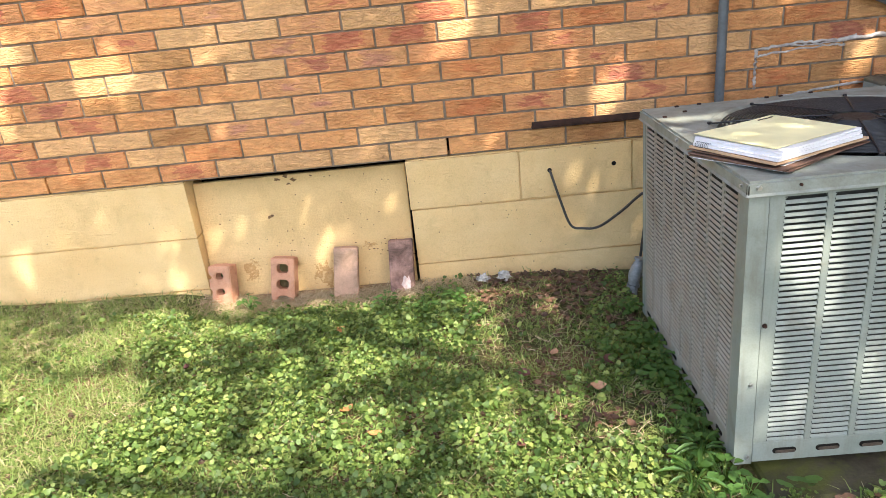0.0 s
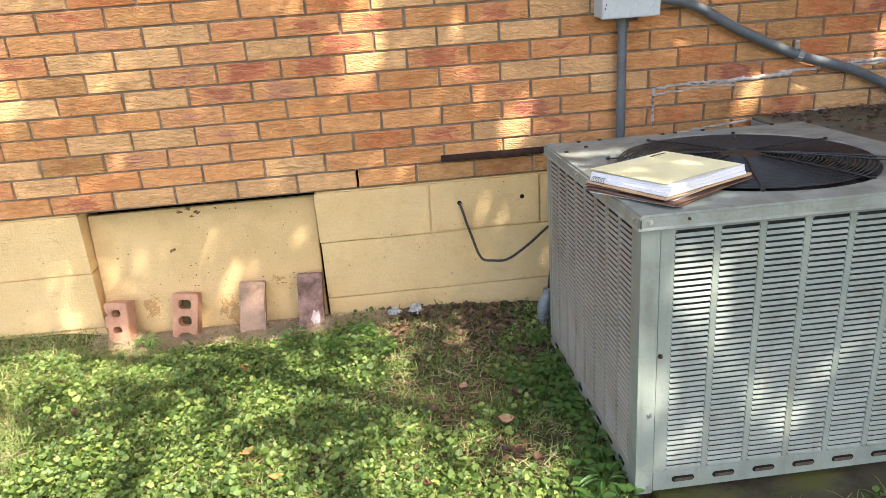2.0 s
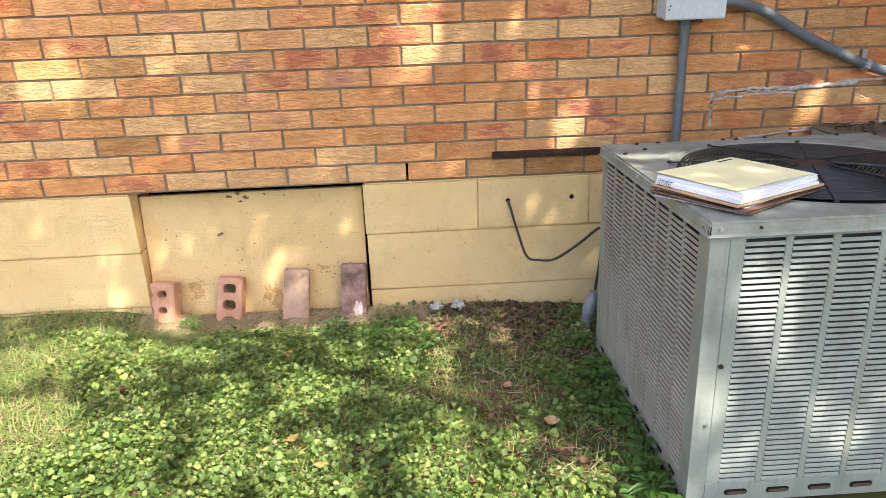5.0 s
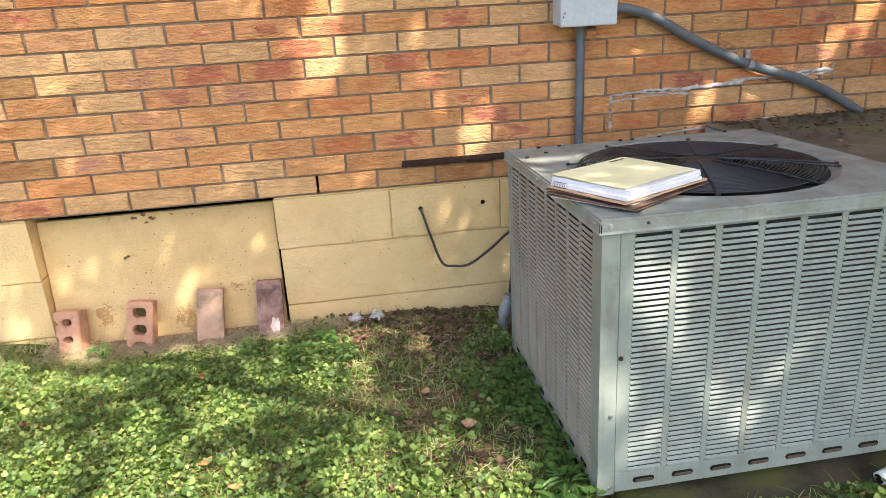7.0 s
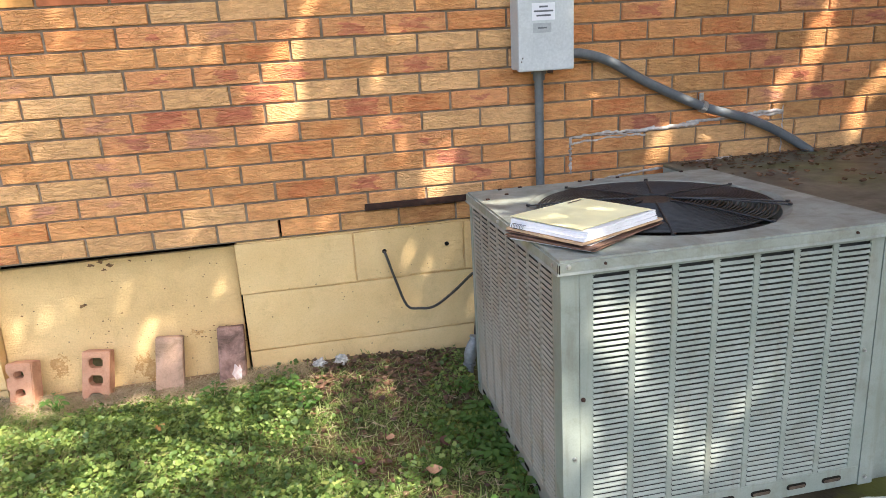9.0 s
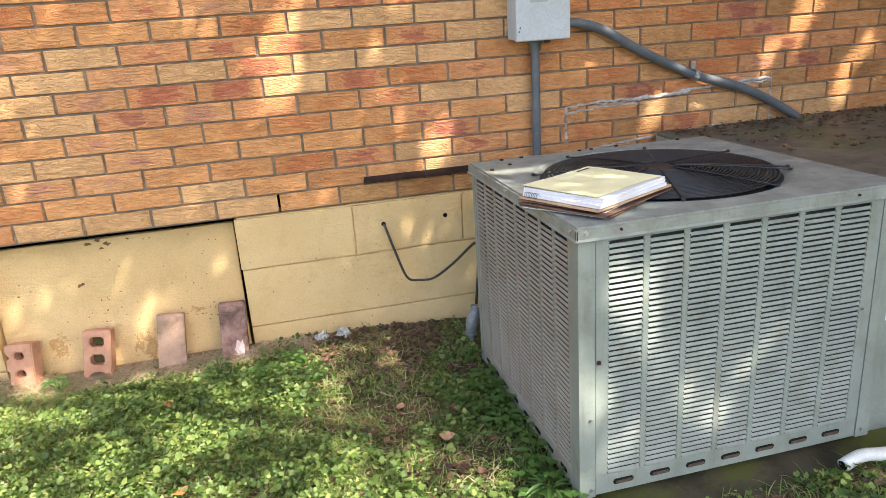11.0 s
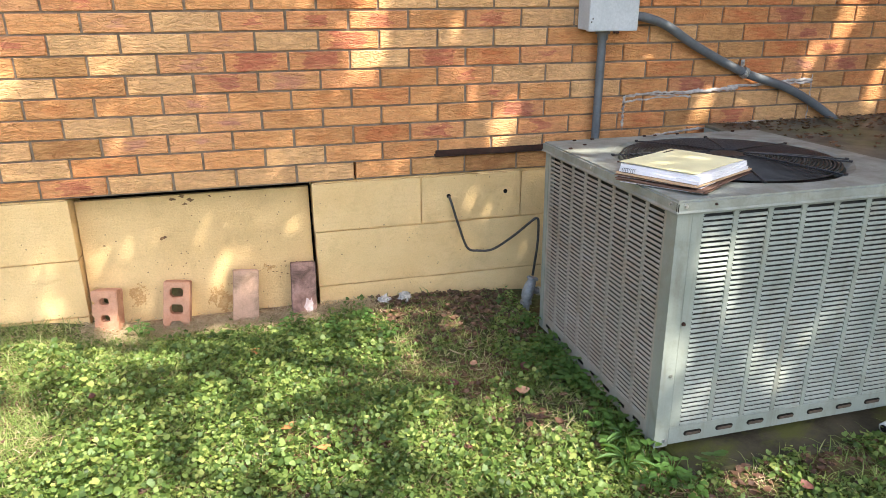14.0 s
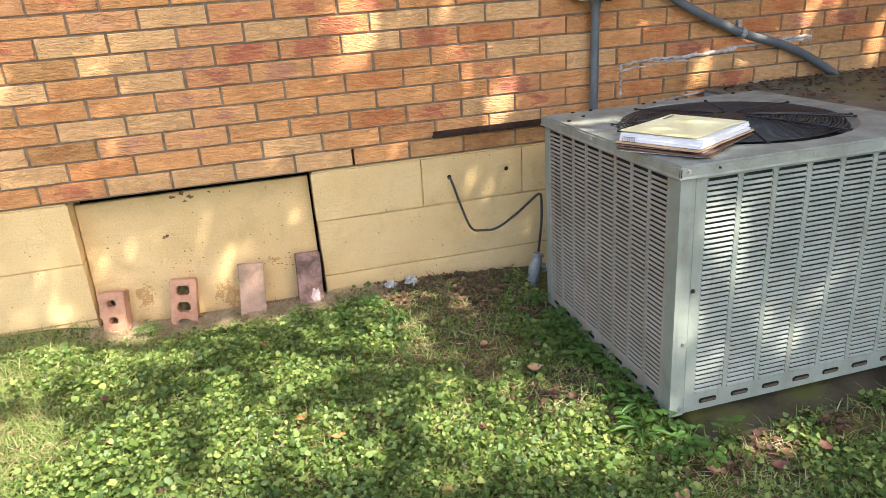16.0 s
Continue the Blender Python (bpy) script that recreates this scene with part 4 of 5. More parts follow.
# ---- loose bricks leaning on the panel ----
def loose_brick(at, rot, mat, label, holes, length=0.203, seed=0, chip=0.0, bore=1.0):
    rnd = random.Random(seed)
    ob = thing("loose_brick", at, label, "brick", "bricks leaning on the panel", rot=rot)
    bm = bmesh.new()
    W, T = 0.092, 0.057
    zs = [0.0]
    hh = 0.018 * bore
    xs = [-W / 2, -0.023 * bore, -0.014 * bore, 0.014 * bore, 0.023 * bore, W / 2]
    cz = [length * (i + 0.5) / 3 + (0.0 if i == 1 else (0.006 if i == 0 else -0.006)) for i in range(3)] if holes else []
    for c in cz:
        zs += [c - hh, c - hh * 0.5, c + hh * 0.5, c + hh]
    zs += [length] if holes else [length * i / 6 for i in range(1, 7)]
    fr = [[bm.verts.new((x, -T / 2, z)) for x in xs] for z in zs]
    bk = [[bm.verts.new((x, T / 2, z)) for x in xs] for z in zs]
    hole = set()
    for k in range(len(cz)):
        for dz in range(3):
            hole.add((1 + 4 * k + dz))
    for j in range(len(zs) - 1):
        for i in range(len(xs) - 1):
            if j in hole and 1 <= i <= 3:
                mid = (j - 1) % 4 == 1
                if mid or i == 2:
                    continue
                up = (j - 1) % 4 == 2
                for g, flip in ((fr, False), (bk, True)):
                    q = [g[j][i], g[j][i + 1], g[j + 1][i + 1], g[j + 1][i]]
                    drop_i = {(False, 1): 2, (False, 3): 3, (True, 1): 1, (True, 3): 0}[(up, i)]
                    t = [v for n_, v in enumerate(q) if n_ != drop_i]
                    bm.faces.new(t[::-1] if flip else t)
                continue
            bm.faces.new((fr[j][i], fr[j][i + 1], fr[j + 1][i + 1], fr[j + 1][i]))
            bm.faces.new((bk[j][i], bk[j + 1][i], bk[j + 1][i + 1], bk[j][i + 1]))
    open_f = [e for e in bm.edges if len(e.link_faces) == 1]
    pair = {}
    for a, b in zip(fr, bk):
        for v, w in zip(a, b):
            pair[v] = w
    for e in open_f:
        v, w = e.verts
        if v in pair and w in pair:
            bm.faces.new((v, w, pair[w], pair[v]))
    bmesh.ops.delete(bm, geom=[v for v in bm.verts if not v.link_faces], context="VERTS")
    bmesh.ops.recalc_face_normals(bm, faces=bm.faces)
    es = [e for e in bm.edges if len(e.link_faces) == 2 and e.calc_face_angle(0) > 1.2]
    bmesh.ops.bevel(bm, geom=es, offset=0.003, segments=2, affect="EDGES")
    for v in bm.verts:
        v.co += Vector((rnd.uniform(-1, 1), rnd.uniform(-1, 1), rnd.uniform(-1, 1))) * 0.0008
        if chip and v.co.x < -W / 2 + 0.02:
            v.co.x += chip * abs(noise.noise((v.co.z * 60, v.co.y * 40, 2.0)))
    body = new("clay_body", mesh_of("clay_body", bm, mat))
    body.parent = ob
    if holes:
        f = new("core_dirt", mesh_of("core_dirt", cube(-0.03, 0.03, 0.012, 0.02, 0.012, length - 0.012), SOIL))
        f.parent = ob
    return ob


loose_brick((-0.922, -0.055, -0.038), (-13, 0, -12), PINK, "pink cored brick with a chipped edge, standing on end", True, seed=1, chip=0.026, bore=0.68)
loose_brick((-0.692, -0.048, -0.034), (-15, 5, -4), PINK, "pink cored brick with two open holes, leaning back", True, seed=2)
loose_brick((-0.446, -0.048, -0.016), (-15, 6, 3), TAN_CLAY, "flat tan-pink brick leaning against the panel", False, seed=3)
smeared = loose_brick((-0.226, -0.048, -0.016), (-15, 2.5, 0), PURPLE_CLAY, "sooty purple-brown brick with a white paint smear, leaning beside the opening", False, 0.212, seed=4)


rnd = random.Random(33)
bm = bmesh.new()
ring = [(0.016 + 0.017 * rnd.uniform(0.5, 1.2) * math.cos(a), 0.042 + 0.036 * rnd.uniform(0.5, 1.25) * math.sin(a)) for a in [2 * math.pi * i / 14 for i in range(14)]]
f = bm.faces.new([bm.verts.new((x, -0.0296, z)) for x, z in ring])
g = bmesh.ops.extrude_face_region(bm, geom=[f])["geom"]
bmesh.ops.translate(bm, verts=[v for v in g if isinstance(v, bmesh.types.BMVert)], vec=(0, 0.002, 0))
smear = new("paint_smear", mesh_of("paint_smear", bm, plain("pinkish_white_smear", (0.46, 0.33, 0.29), (0.66, 0.54, 0.50), 60, 0.8)))
smear.parent = smeared


# ---- crumpled plastic ----
def crumple(at, size, seed):
    ob = thing("plastic_scrap", at, "crumpled clear plastic scrap on the leaf litter", "litter", "plastic scraps by the wall")
    bm = bmesh.new()
    bmesh.ops.create_icosphere(bm, subdivisions=3, radius=1)
    for v in bm.verts:
        k = 0.62 + 0.55 * noise.noise((v.co * 2.3 + Vector((seed, 0, 0)))) + 0.3 * noise.noise((v.co * 6 + Vector((0, seed, 0))))
        v.co = Vector((v.co.x * size[0], v.co.y * size[1], v.co.z * size[2])) * k
    o = new("film", mesh_of("film", bm, FILM))
    o.parent = ob


crumple((0.085, -0.05, ground_z(0.085, -0.05) + 0.018), (0.036, 0.028, 0.024), 1.0)
crumple((0.165, -0.06, ground_z(0.165, -0.06) + 0.022), (0.036, 0.03, 0.03), 5.0)


# ---- plants and litter ----
def heap(name, verts, faces, mat, label, category):
    me = bpy.data.meshes.new(name)
    me.from_pydata(verts, [], faces)
    me.materials.append(mat)
    for p in me.polygons:
        p.use_smooth = True
    return tagged(new(name, me), label, category, kind="stuff")


def round_leaf(verts, faces, p, r, yaw, tilt, lean, notch=0.45, lobes=9, cup=0.25, ragged=0.0, fold=0.0):
    """A leaf with its outline in lobes, folded along the midrib."""
    o = len(verts)
    m = Matrix.Rotation(yaw, 3, "Z") @ Matrix.Rotation(tilt, 3, "X") @ Matrix.Rotation(lean, 3, "Y")
    verts.append(tuple(p + m @ Vector((0, -0.55 * r, 0))))
    for i in range(lobes):
        a = -math.pi / 2 + 2 * math.pi * (i + 0.5) / lobes
        k = r * (1.0 if 0 < i < lobes - 1 else 1.0 - notch * 0.2) * (1 + 0.07 * (i % 2))
        if ragged:
            k *= 1 + ragged * noise.noise((p.x * 400 + 3.1 * i, p.y * 400, 0.5))
        c = math.cos(a)
        verts.append(tuple(p + m @ Vector((k * c, k * math.sin(a) * 0.95, (cup * 0.5 + fold) * k * abs(c) - 0.25 * cup * r))))
    for i in range(lobes - 1):
        faces.append((o, o + 1 + i, o + 2 + i))


def blade(verts, faces, p, length, width, yaw, bend, rise):
    o = len(verts)
    d = Vector((math.cos(yaw), math.sin(yaw), 0))
    w = Vector((-d.y, d.x, 0)) * width
    for t, k in ((0.0, 1.0), (0.4, 0.85), (0.75, 0.55)):
        q = p + d * (length * bend * t * t + 0.2 * length * t) + Vector((0, 0, length * rise * (t - 0.45 * t * t)))
        verts.append(tuple(q - w * k))
        verts.append(tuple(q + w * k))
    verts.append(tuple(p + d * (length * (bend + 0.2)) + Vector((0, 0, length * rise * 0.5))))
    faces.extend([(o, o + 1, o + 3, o + 2), (o + 2, o + 3, o + 5, o + 4), (o + 4, o + 5, o + 6)])


BARE = ((0.80, -1.31, 0.09), (1.05, -1.34, 0.11), (0.62, -1.36, 0.07), (1.35, -1.36, 0.10), (0.30, -0.63, 0.12), (0.46, -0.90, 0.13), (0.21, -0.80, 0.06), (0.36, -0.96, 0.07), (0.40, -0.20, 0.15), (0.15, -0.06, 0.10), (0.55, -0.45, 0.10), (-0.15, -0.93, 0.05))


def bareness(x, y):
    b = 0.0
    for cx, cy, r in BARE:
        b = max(b, 1.25 - math.hypot(x - cx, y - cy) / r)
    return max(0.0, min(1.0, b + 0.5 * noise.noise((x * 7, y * 7, 1.5))))


def blocked(x, y):
    return (x > 0.605 and y > -1.262) or y > -0.012


def herb_density(x, y):
    d = 0.90 + 1.0 * noise.noise((x * 2.3, y * 2.3, 4.0)) + 0.4 * noise.noise((x * 8, y * 8, 2.0))
    d -= 1.1 * bareness(x, y)
    if x < -0.75:
        d -= min(1.0, (-0.75 - x) / 0.4) * (1.1 if y > -0.45 else 0.75 if y > -0.9 else 0.4)
    if y > -0.22:
        d -= 0.9 * (y + 0.22) / 0.22 + (0.0 if x > -0.15 else 0.40)
    if x > 0.55 and y < -1.2:
        d -= 0.15
    if x > 0.05 and y > -1.0:
        d -= 0.28
    if x > 0.0 and y > -0.45:
        d -= 0.35
    return d


rnd = random.Random(21)
verts, faces = [], []
count = 0
while count < 82000:
    x, y = rnd.uniform(-2.1, 1.7), rnd.uniform(-1.95, -0.01)
    if blocked(x, y) or rnd.random() > herb_density(x, y):
        continue
    count += 1
    big = 0.75 + 0.5 * noise.noise((x * 3, y * 3, 7.0))
    r = rnd.choice((0.0028, 0.0033, 0.0038, 0.0044, 0.0050, 0.0058, 0.007, 0.0095)) * (0.72 + 0.45 * big)
    h = rnd.uniform(0.002, 0.034) * (0.6 + 0.8 * big)
    round_leaf(verts, faces, Vector((x, y, ground_z(x, y) + h)), r, rnd.uniform(0, 6.28), rnd.gauss(-0.20, 0.50), rnd.gauss(0, 0.50), lobes=8, ragged=0.55, fold=rnd.uniform(-0.1, 0.55))
heap("ground_ivy", verts, faces, HERB, "dense low green ground ivy with small round leaves", "ground cover")

verts, faces = [], []
count = 0
while count < 98000:
    x, y = rnd.uniform(-2.2, 1.7), rnd.uniform(-2.0, -0.01)
    if blocked(x, y):
        continue
    d = 0.48 + 1.0 * max(0.0, noise.noise((x * 3.1, y * 3.1, 11.0)))
    if x < -0.5:
        d += 1.0 * min(1.0, (-0.5 - x) / 0.5)
    d *= 1 - 0.75 * bareness(x, y)
    if y > -0.10:
        d *= 0.5
    if rnd.random() > d:
        continue
    for k in range(3):
        count += 1
        q = Vector((x + rnd.gauss(0, 0.012), y + rnd.gauss(0, 0.012), 0))
        if q.y > -0.008:
            continue
        q.z = ground_z(q.x, q.y) - 0.002
        blade(verts, faces, q, rnd.uniform(0.025, 0.075), rnd.uniform(0.0008, 0.0020), rnd.uniform(0, 6.28), rnd.uniform(0.1, 0.9), rnd.uniform(0.3, 1.0))
heap("lawn_grass", verts, faces, GRASS, "thin green and yellowed lawn grass", "grass")

verts, faces = [], []
for i in range(15000):
    k = rnd.random()
    if k < 0.36:
        x, y = rnd.uniform(-1.0, 0.05), -0.02 - abs(rnd.gauss(0, 0.07))
    elif k < 0.47:
        x, y = rnd.uniform(-2.0, -0.7), rnd.uniform(-0.5, -0.02) if rnd.random() < 0.6 else rnd.uniform(-1.3, -0.4)
    else:
        x, y = rnd.uniform(-1.9, 0.9), rnd.uniform(-1.6, -0.02)
    if blocked(x, y):
        continue
    lift = 0.006 if k < 0.36 else 0.004
    if k < 0.36 and -1.0 < x < -0.15 and y > -0.16:
        lift += rnd.uniform(0.0, 0.016)
    blade(verts, faces, Vector((x, y, ground_z(x, y) + rnd.uniform(0.0, 0.012) + lift)), rnd.uniform(0.02, 0.07), rnd.uniform(0.0007, 0.0016), rnd.uniform(0, 6.28), rnd.uniform(0.5, 1.0), rnd.uniform(-0.05, 0.25))
heap("straw", verts, faces, STRAW, "dry tan straw and grass clippings at the wall", "straw")


def dead_leaf(verts, faces, p, size, yaw, curl, tilt):
    o = len(verts)
    m = Matrix.Rotation(yaw, 3, "Z") @ Matrix.Rotation(tilt, 3, "X")
    for t, w in ((-0.5, 0.04), (-0.25, 0.3), (0.05, 0.36), (0.3, 0.22), (0.5, 0.02)):
        for s in (-1, 0, 1):
            verts.append(tuple(p + m @ Vector((t * size, s * w * size, size * (curl * (abs(s) * 0.30 + 1.1 * t * t) + 0.03)))))
    for i in range(4):
        for k in range(2):
            q = o + 3 * i + k
            faces.append((q, q + 3, q + 4, q + 1))


verts, faces = [], []
count = 0
while count < 2100:
    k = rnd.random()
    if k < 0.42:
        x, y = rnd.uniform(0.0, 0.62), -0.015 - abs(rnd.gauss(0, 0.20))
    elif k < 0.62:
        c = rnd.choice(BARE[4:])
        x, y = rnd.gauss(c[0], c[2]), rnd.gauss(c[1], c[2])
    elif k < 0.80:
        x, y = rnd.uniform(0.5, 1.6), rnd.gauss(-1.32, 0.05)
    else:
        x, y = rnd.uniform(-1.6, 0.9), rnd.uniform(-1.6, -0.1)
    if blocked(x, y):
        continue
    count += 1
    dead_leaf(verts, faces, Vector((x, y, ground_z(x, y) + rnd.uniform(0.003, 0.014))), rnd.uniform(0.010, 0.030), rnd.uniform(0, 6.28), rnd.uniform(-0.4, 0.9), rnd.gauss(0, 0.3))
heap("leaf_litter", verts, faces, DRY, "small brown dead leaves scattered over the soil", "leaf litter")

verts, faces = [], []
for i in range(330):
    x, y = rnd.uniform(QX0 + 0.03, QX1 - 0.1), QY1 - 0.02 - abs(rnd.gauss(0, 0.30))
    if y < QY0 + 0.03:
        continue
    dead_leaf(verts, faces, Vector((x, y, QZ + 0.004 + rnd.uniform(0, 0.006))), rnd.uniform(0.010, 0.032), rnd.uniform(0, 6.28), rnd.uniform(0.0, 0.7), rnd.gauss(0, 0.2))
for i in range(500):
    x, y = rnd.uniform(QX0 + 0.02, QX1 - 0.1), QY1 - 0.01 - abs(rnd.gauss(0, 0.10))
    dead_leaf(verts, faces, Vector((x, y, QZ + 0.003 + rnd.uniform(0, 0.01))), rnd.uniform(0.006, 0.018), rnd.uniform(0, 6.28), rnd.uniform(0.0, 0.7), rnd.gauss(0, 0.2))
heap("roof_leaf_litter", verts, faces, DRY, "dead brown leaves lying on the algae-stained cabinet", "leaf litter")

LEAF_TINTS = [plain("fallen_orange", (0.42, 0.17, 0.055), (0.52, 0.24, 0.085), 60, 0.7), plain("fallen_tan", (0.38, 0.20, 0.11), (0.48, 0.28, 0.16), 60, 0.75), plain("fallen_maroon", (0.10, 0.036, 0.028), (0.16, 0.060, 0.042), 60, 0.7)]
SPOTS = [(-0.411, -0.424, 0.040, 0), (0.27, -0.64, 0.036, 1), (-0.33, -0.885, 0.042, 0), (-0.245, -0.985, 0.038, 0), (0.366, -0.83, 0.045, 1), (-0.03, -1.27, 0.04, 0), (0.48, -1.43, 0.045, 1), (-0.86, -0.62, 0.03, 2), (0.13, -1.05, 0.034, 2), (0.60, -1.37, 0.05, 1), (0.75, -1.42, 0.045, 2), (0.02, -0.33, 0.03, 1), (0.42, -0.70, 0.05, 2), (0.17, -0.75, 0.045, 2), (0.9, -1.40, 0.04, 2)]
for x, y, s, k in SPOTS:
    vs, fs = [], []
    dead_leaf(vs, fs, Vector((0, 0, 0)), s, rnd.uniform(0, 6.28), rnd.uniform(0.2, 0.6), rnd.gauss(0.1, 0.2))
    me = bpy.data.meshes.new("fallen_leaf")
    me.from_pydata(vs, [], fs)
    me.materials.append(LEAF_TINTS[k])
    for p in me.polygons:
        p.use_smooth = True
    ob = new("fallen_leaf", me)
    ob.location = (x, y, ground_z(x, y) + 0.026)
    tagged(ob, ("curled orange-brown fallen leaf on the ground ivy", "dry tan fallen leaf lying on the soil", "dark maroon fallen leaf lying on the ground")[k], "leaf", "fallen leaves on the ground")


def weed(seed, leaves, reach, size, broad):
    rnd = random.Random(seed)
    ob = thing("broadleaf_weed", (0, 0, 0), "leafy green broadleaf weed growing beside the condenser", "weed", "weeds round the condenser")
    for i in range(leaves):
        a = 2.4 * i + rnd.uniform(-0.3, 0.3)
        d = Vector((math.cos(a), math.sin(a), 0))
        base = d * reach * rnd.uniform(0.15, 0.55) + Vector((0, 0, rnd.uniform(0.02, 0.07)))
        n_ = size * rnd.uniform(0.7, 1.15)
        w = Vector((-d.y, d.x, 0))
        bm = bmesh.new()
        rows = []
        for t, k in ((0.0, 0.06), (0.2, 0.55), (0.45, 1.0), (0.75, 0.7), (1.0, 0.03)):
            c = base + d * n_ * t + Vector((0, 0, n_ * (0.5 * t - 0.6 * t * t)))
            rows.append([bm.verts.new(c + w * (s * k * broad * n_) + Vector((0, 0, abs(s) * 0.10 * n_))) for s in (-1, 0, 1)])
        for r1, r2 in zip(rows, rows[1:]):
            for k in range(2):
                bm.faces.new((r1[k], r2[k], r2[k + 1], r1[k + 1]))
        part("leaf", bm, WEED, ob, smooth=True)
        bm = bmesh.new()
        tube(bm, [Vector((0, 0, -0.01)), base * 0.5 + Vector((0, 0, 0.01)), base], 0.0011, 5)
        part("stem", bm, WEED, ob)
    return ob


WEEDS = [weed(1, 17, 0.055, 0.027, 0.36), weed(2, 15, 0.05, 0.034, 0.32), weed(3, 18, 0.055, 0.021, 0.44), weed(4, 12, 0.045, 0.060, 0.09)]
WEED_AT = [(0.575, -1.20, 1), (0.545, -1.13, 3), (0.57, -1.07, 0), (0.50, -1.15, 0), (0.57, -0.98, 1), (0.52, -1.03, 2), (0.575, -0.88, 0), (0.54, -0.80, 1), (0.57, -0.72, 0), (0.50, -0.72, 2), (0.575, -0.62, 2), (0.53, -0.60, 0), (0.58, -0.52, 1), (0.60, -1.27, 0), (0.50, -1.22, 3), (0.56, -0.38, 2), (0.55, -1.30, 2), (0.62, -1.345, 2), (-0.02, -0.22, 2), (-0.13, -0.30, 0), (0.04, -0.36, 2), (-0.28, -0.19, 2), (0.44, -0.66, 2), (-0.80, -0.12, 2)]
used = set()
for i, (x, y, k) in enumerate(WEED_AT):
    m = pose(x, y, ground_z(x, y), 0, 0, 77 * i)
    if k not in used:
        used.add(k)
        WEEDS[k].matrix_basis = m
    else:
        copy_thing(WEEDS[k], m)
big = thing("round_leaf_weed", (0.70, -1.275, 0.02), "single large round-leaved weed at the corner of the pad", "weed")
for dx, dy, r in ((0.0, 0.0, 0.019), (0.030, -0.006, 0.021), (-0.030, -0.012, 0.017)):
    vs, fs = [], []
    round_leaf(vs, fs, Vector((dx, dy, 0.035)), r, dx * 20, -0.35, 0.1, 0.5, 13, 0.2)
    me = bpy.data.meshes.new("leaf")
    me.from_pydata(vs, [], fs)
    me.materials.append(WEED)
    ob = new("leaf", me)
    ob.parent = big

# ---- the tree that shades the yard ----
LIT_WALL = [(0.10, 0.97, 0.045), (0.02, 1.03, 0.04), (0.06, 1.10, 0.04), (0.583, 0.665, 0.04), (0.56, 0.72, 0.03), (1.19, 0.94, 0.028), (2.07, 1.02, 0.055), (2.10, 1.12, 0.05), (1.94, 0.89, 0.04), (1.65, 0.755, 0.04), (1.45, 0.70, 0.045), (2.3, 0.75, 0.05), (2.4, 0.90, 0.04), (-1.49, 1.0, 0.045), (-1.147, 0.885, 0.06), (-1.25, 0.88, 0.045), (-1.57, 0.80, 0.045), (-0.90, 0.33, 0.020), (-0.80, 0.385, 0.020), (-0.40, 0.325, 0.016), (0.456, 0.395, 0.018), (-1.68, 0.22, 0.020), (-1.10, 0.14, 0.014), (-1.32, 0.40, 0.012)]
LIT_FRONT = [(0.716, 0.604, 0.022), (0.685, 0.488, 0.030), (0.707, 0.428, 0.030), (0.787, 0.512, 0.022), (0.778, 0.401, 0.034), (0.803, 0.323, 0.034), (0.842, 0.270, 0.034), (0.867, 0.218, 0.042), (0.814, 0.230, 0.034), (0.714, 0.143, 0.036), (0.771, 0.208, 0.030), (0.923, 0.183, 0.036), (0.949, 0.248, 0.030), (1.0, 0.198, 0.034), (1.054, 0.289, 0.032), (1.116, 0.369, 0.036), (1.167, 0.267, 0.022), (0.809, 0.642, 0.018), (0.784, 0.593, 0.020), (1.261, 0.411, 0.034), (1.296, 0.501, 0.034), (1.331, 0.581, 0.036), (1.242, 0.315, 0.020), (0.906, 0.318, 0.020), (0.624, 0.526, 0.030), (0.617, 0.580, 0.026), (0.655, 0.548, 0.022), (1.37, 0.40, 0.04)]
LIT_GROUND = [(0.87, -1.36, 0.06), (0.20, -1.15, 0.11), (-0.30, -1.00, 0.11), (-0.32, -0.60, 0.10), (0.0, -1.45, 0.15), (-0.5, -0.95, 0.08), (0.37, -1.25, 0.08), (-0.90, -0.42, 0.08), (-0.06, -0.49, 0.06), (-1.12, -0.35, 0.12), (-0.86, -0.11, 0.07), (-1.10, -0.25, 0.12), (-1.13, -0.87, 0.25), (-1.5, -0.7, 0.20), (0.28, -0.84, 0.06), (0.07, -0.98, 0.08), (0.12, -1.12, 0.08), (-1.28, -0.43, 0.12), (-0.80, -0.82, 0.10), (-0.95, -1.15, 0.25), (-0.55, -1.25, 0.12), (-1.5, -1.2, 0.35), (-0.75, -0.35, 0.06), (-0.1, -0.62, 0.05)]
LIT = [((x, 0.0, z), r) for x, z, r in LIT_WALL] + [((x, -1.17, z), 0.45 * r) for x, z, r in LIT_FRONT] + [((x, y, 0.03), r) for x, y, r in LIT_GROUND]
SU = SUN_TO.cross(Vector((0, 0, 1))).normalized()
SV = SU.cross(SUN_TO)
GAPS = [(Vector(p).dot(SU), Vector(p).dot(SV), r * 0.9) for p, r in LIT]


def in_gap(p):
    u, v = p.dot(SU), p.dot(SV)
    return any((u - a) ** 2 + (v - b) ** 2 < (r + 0.018) ** 2 for a, b, r in GAPS)


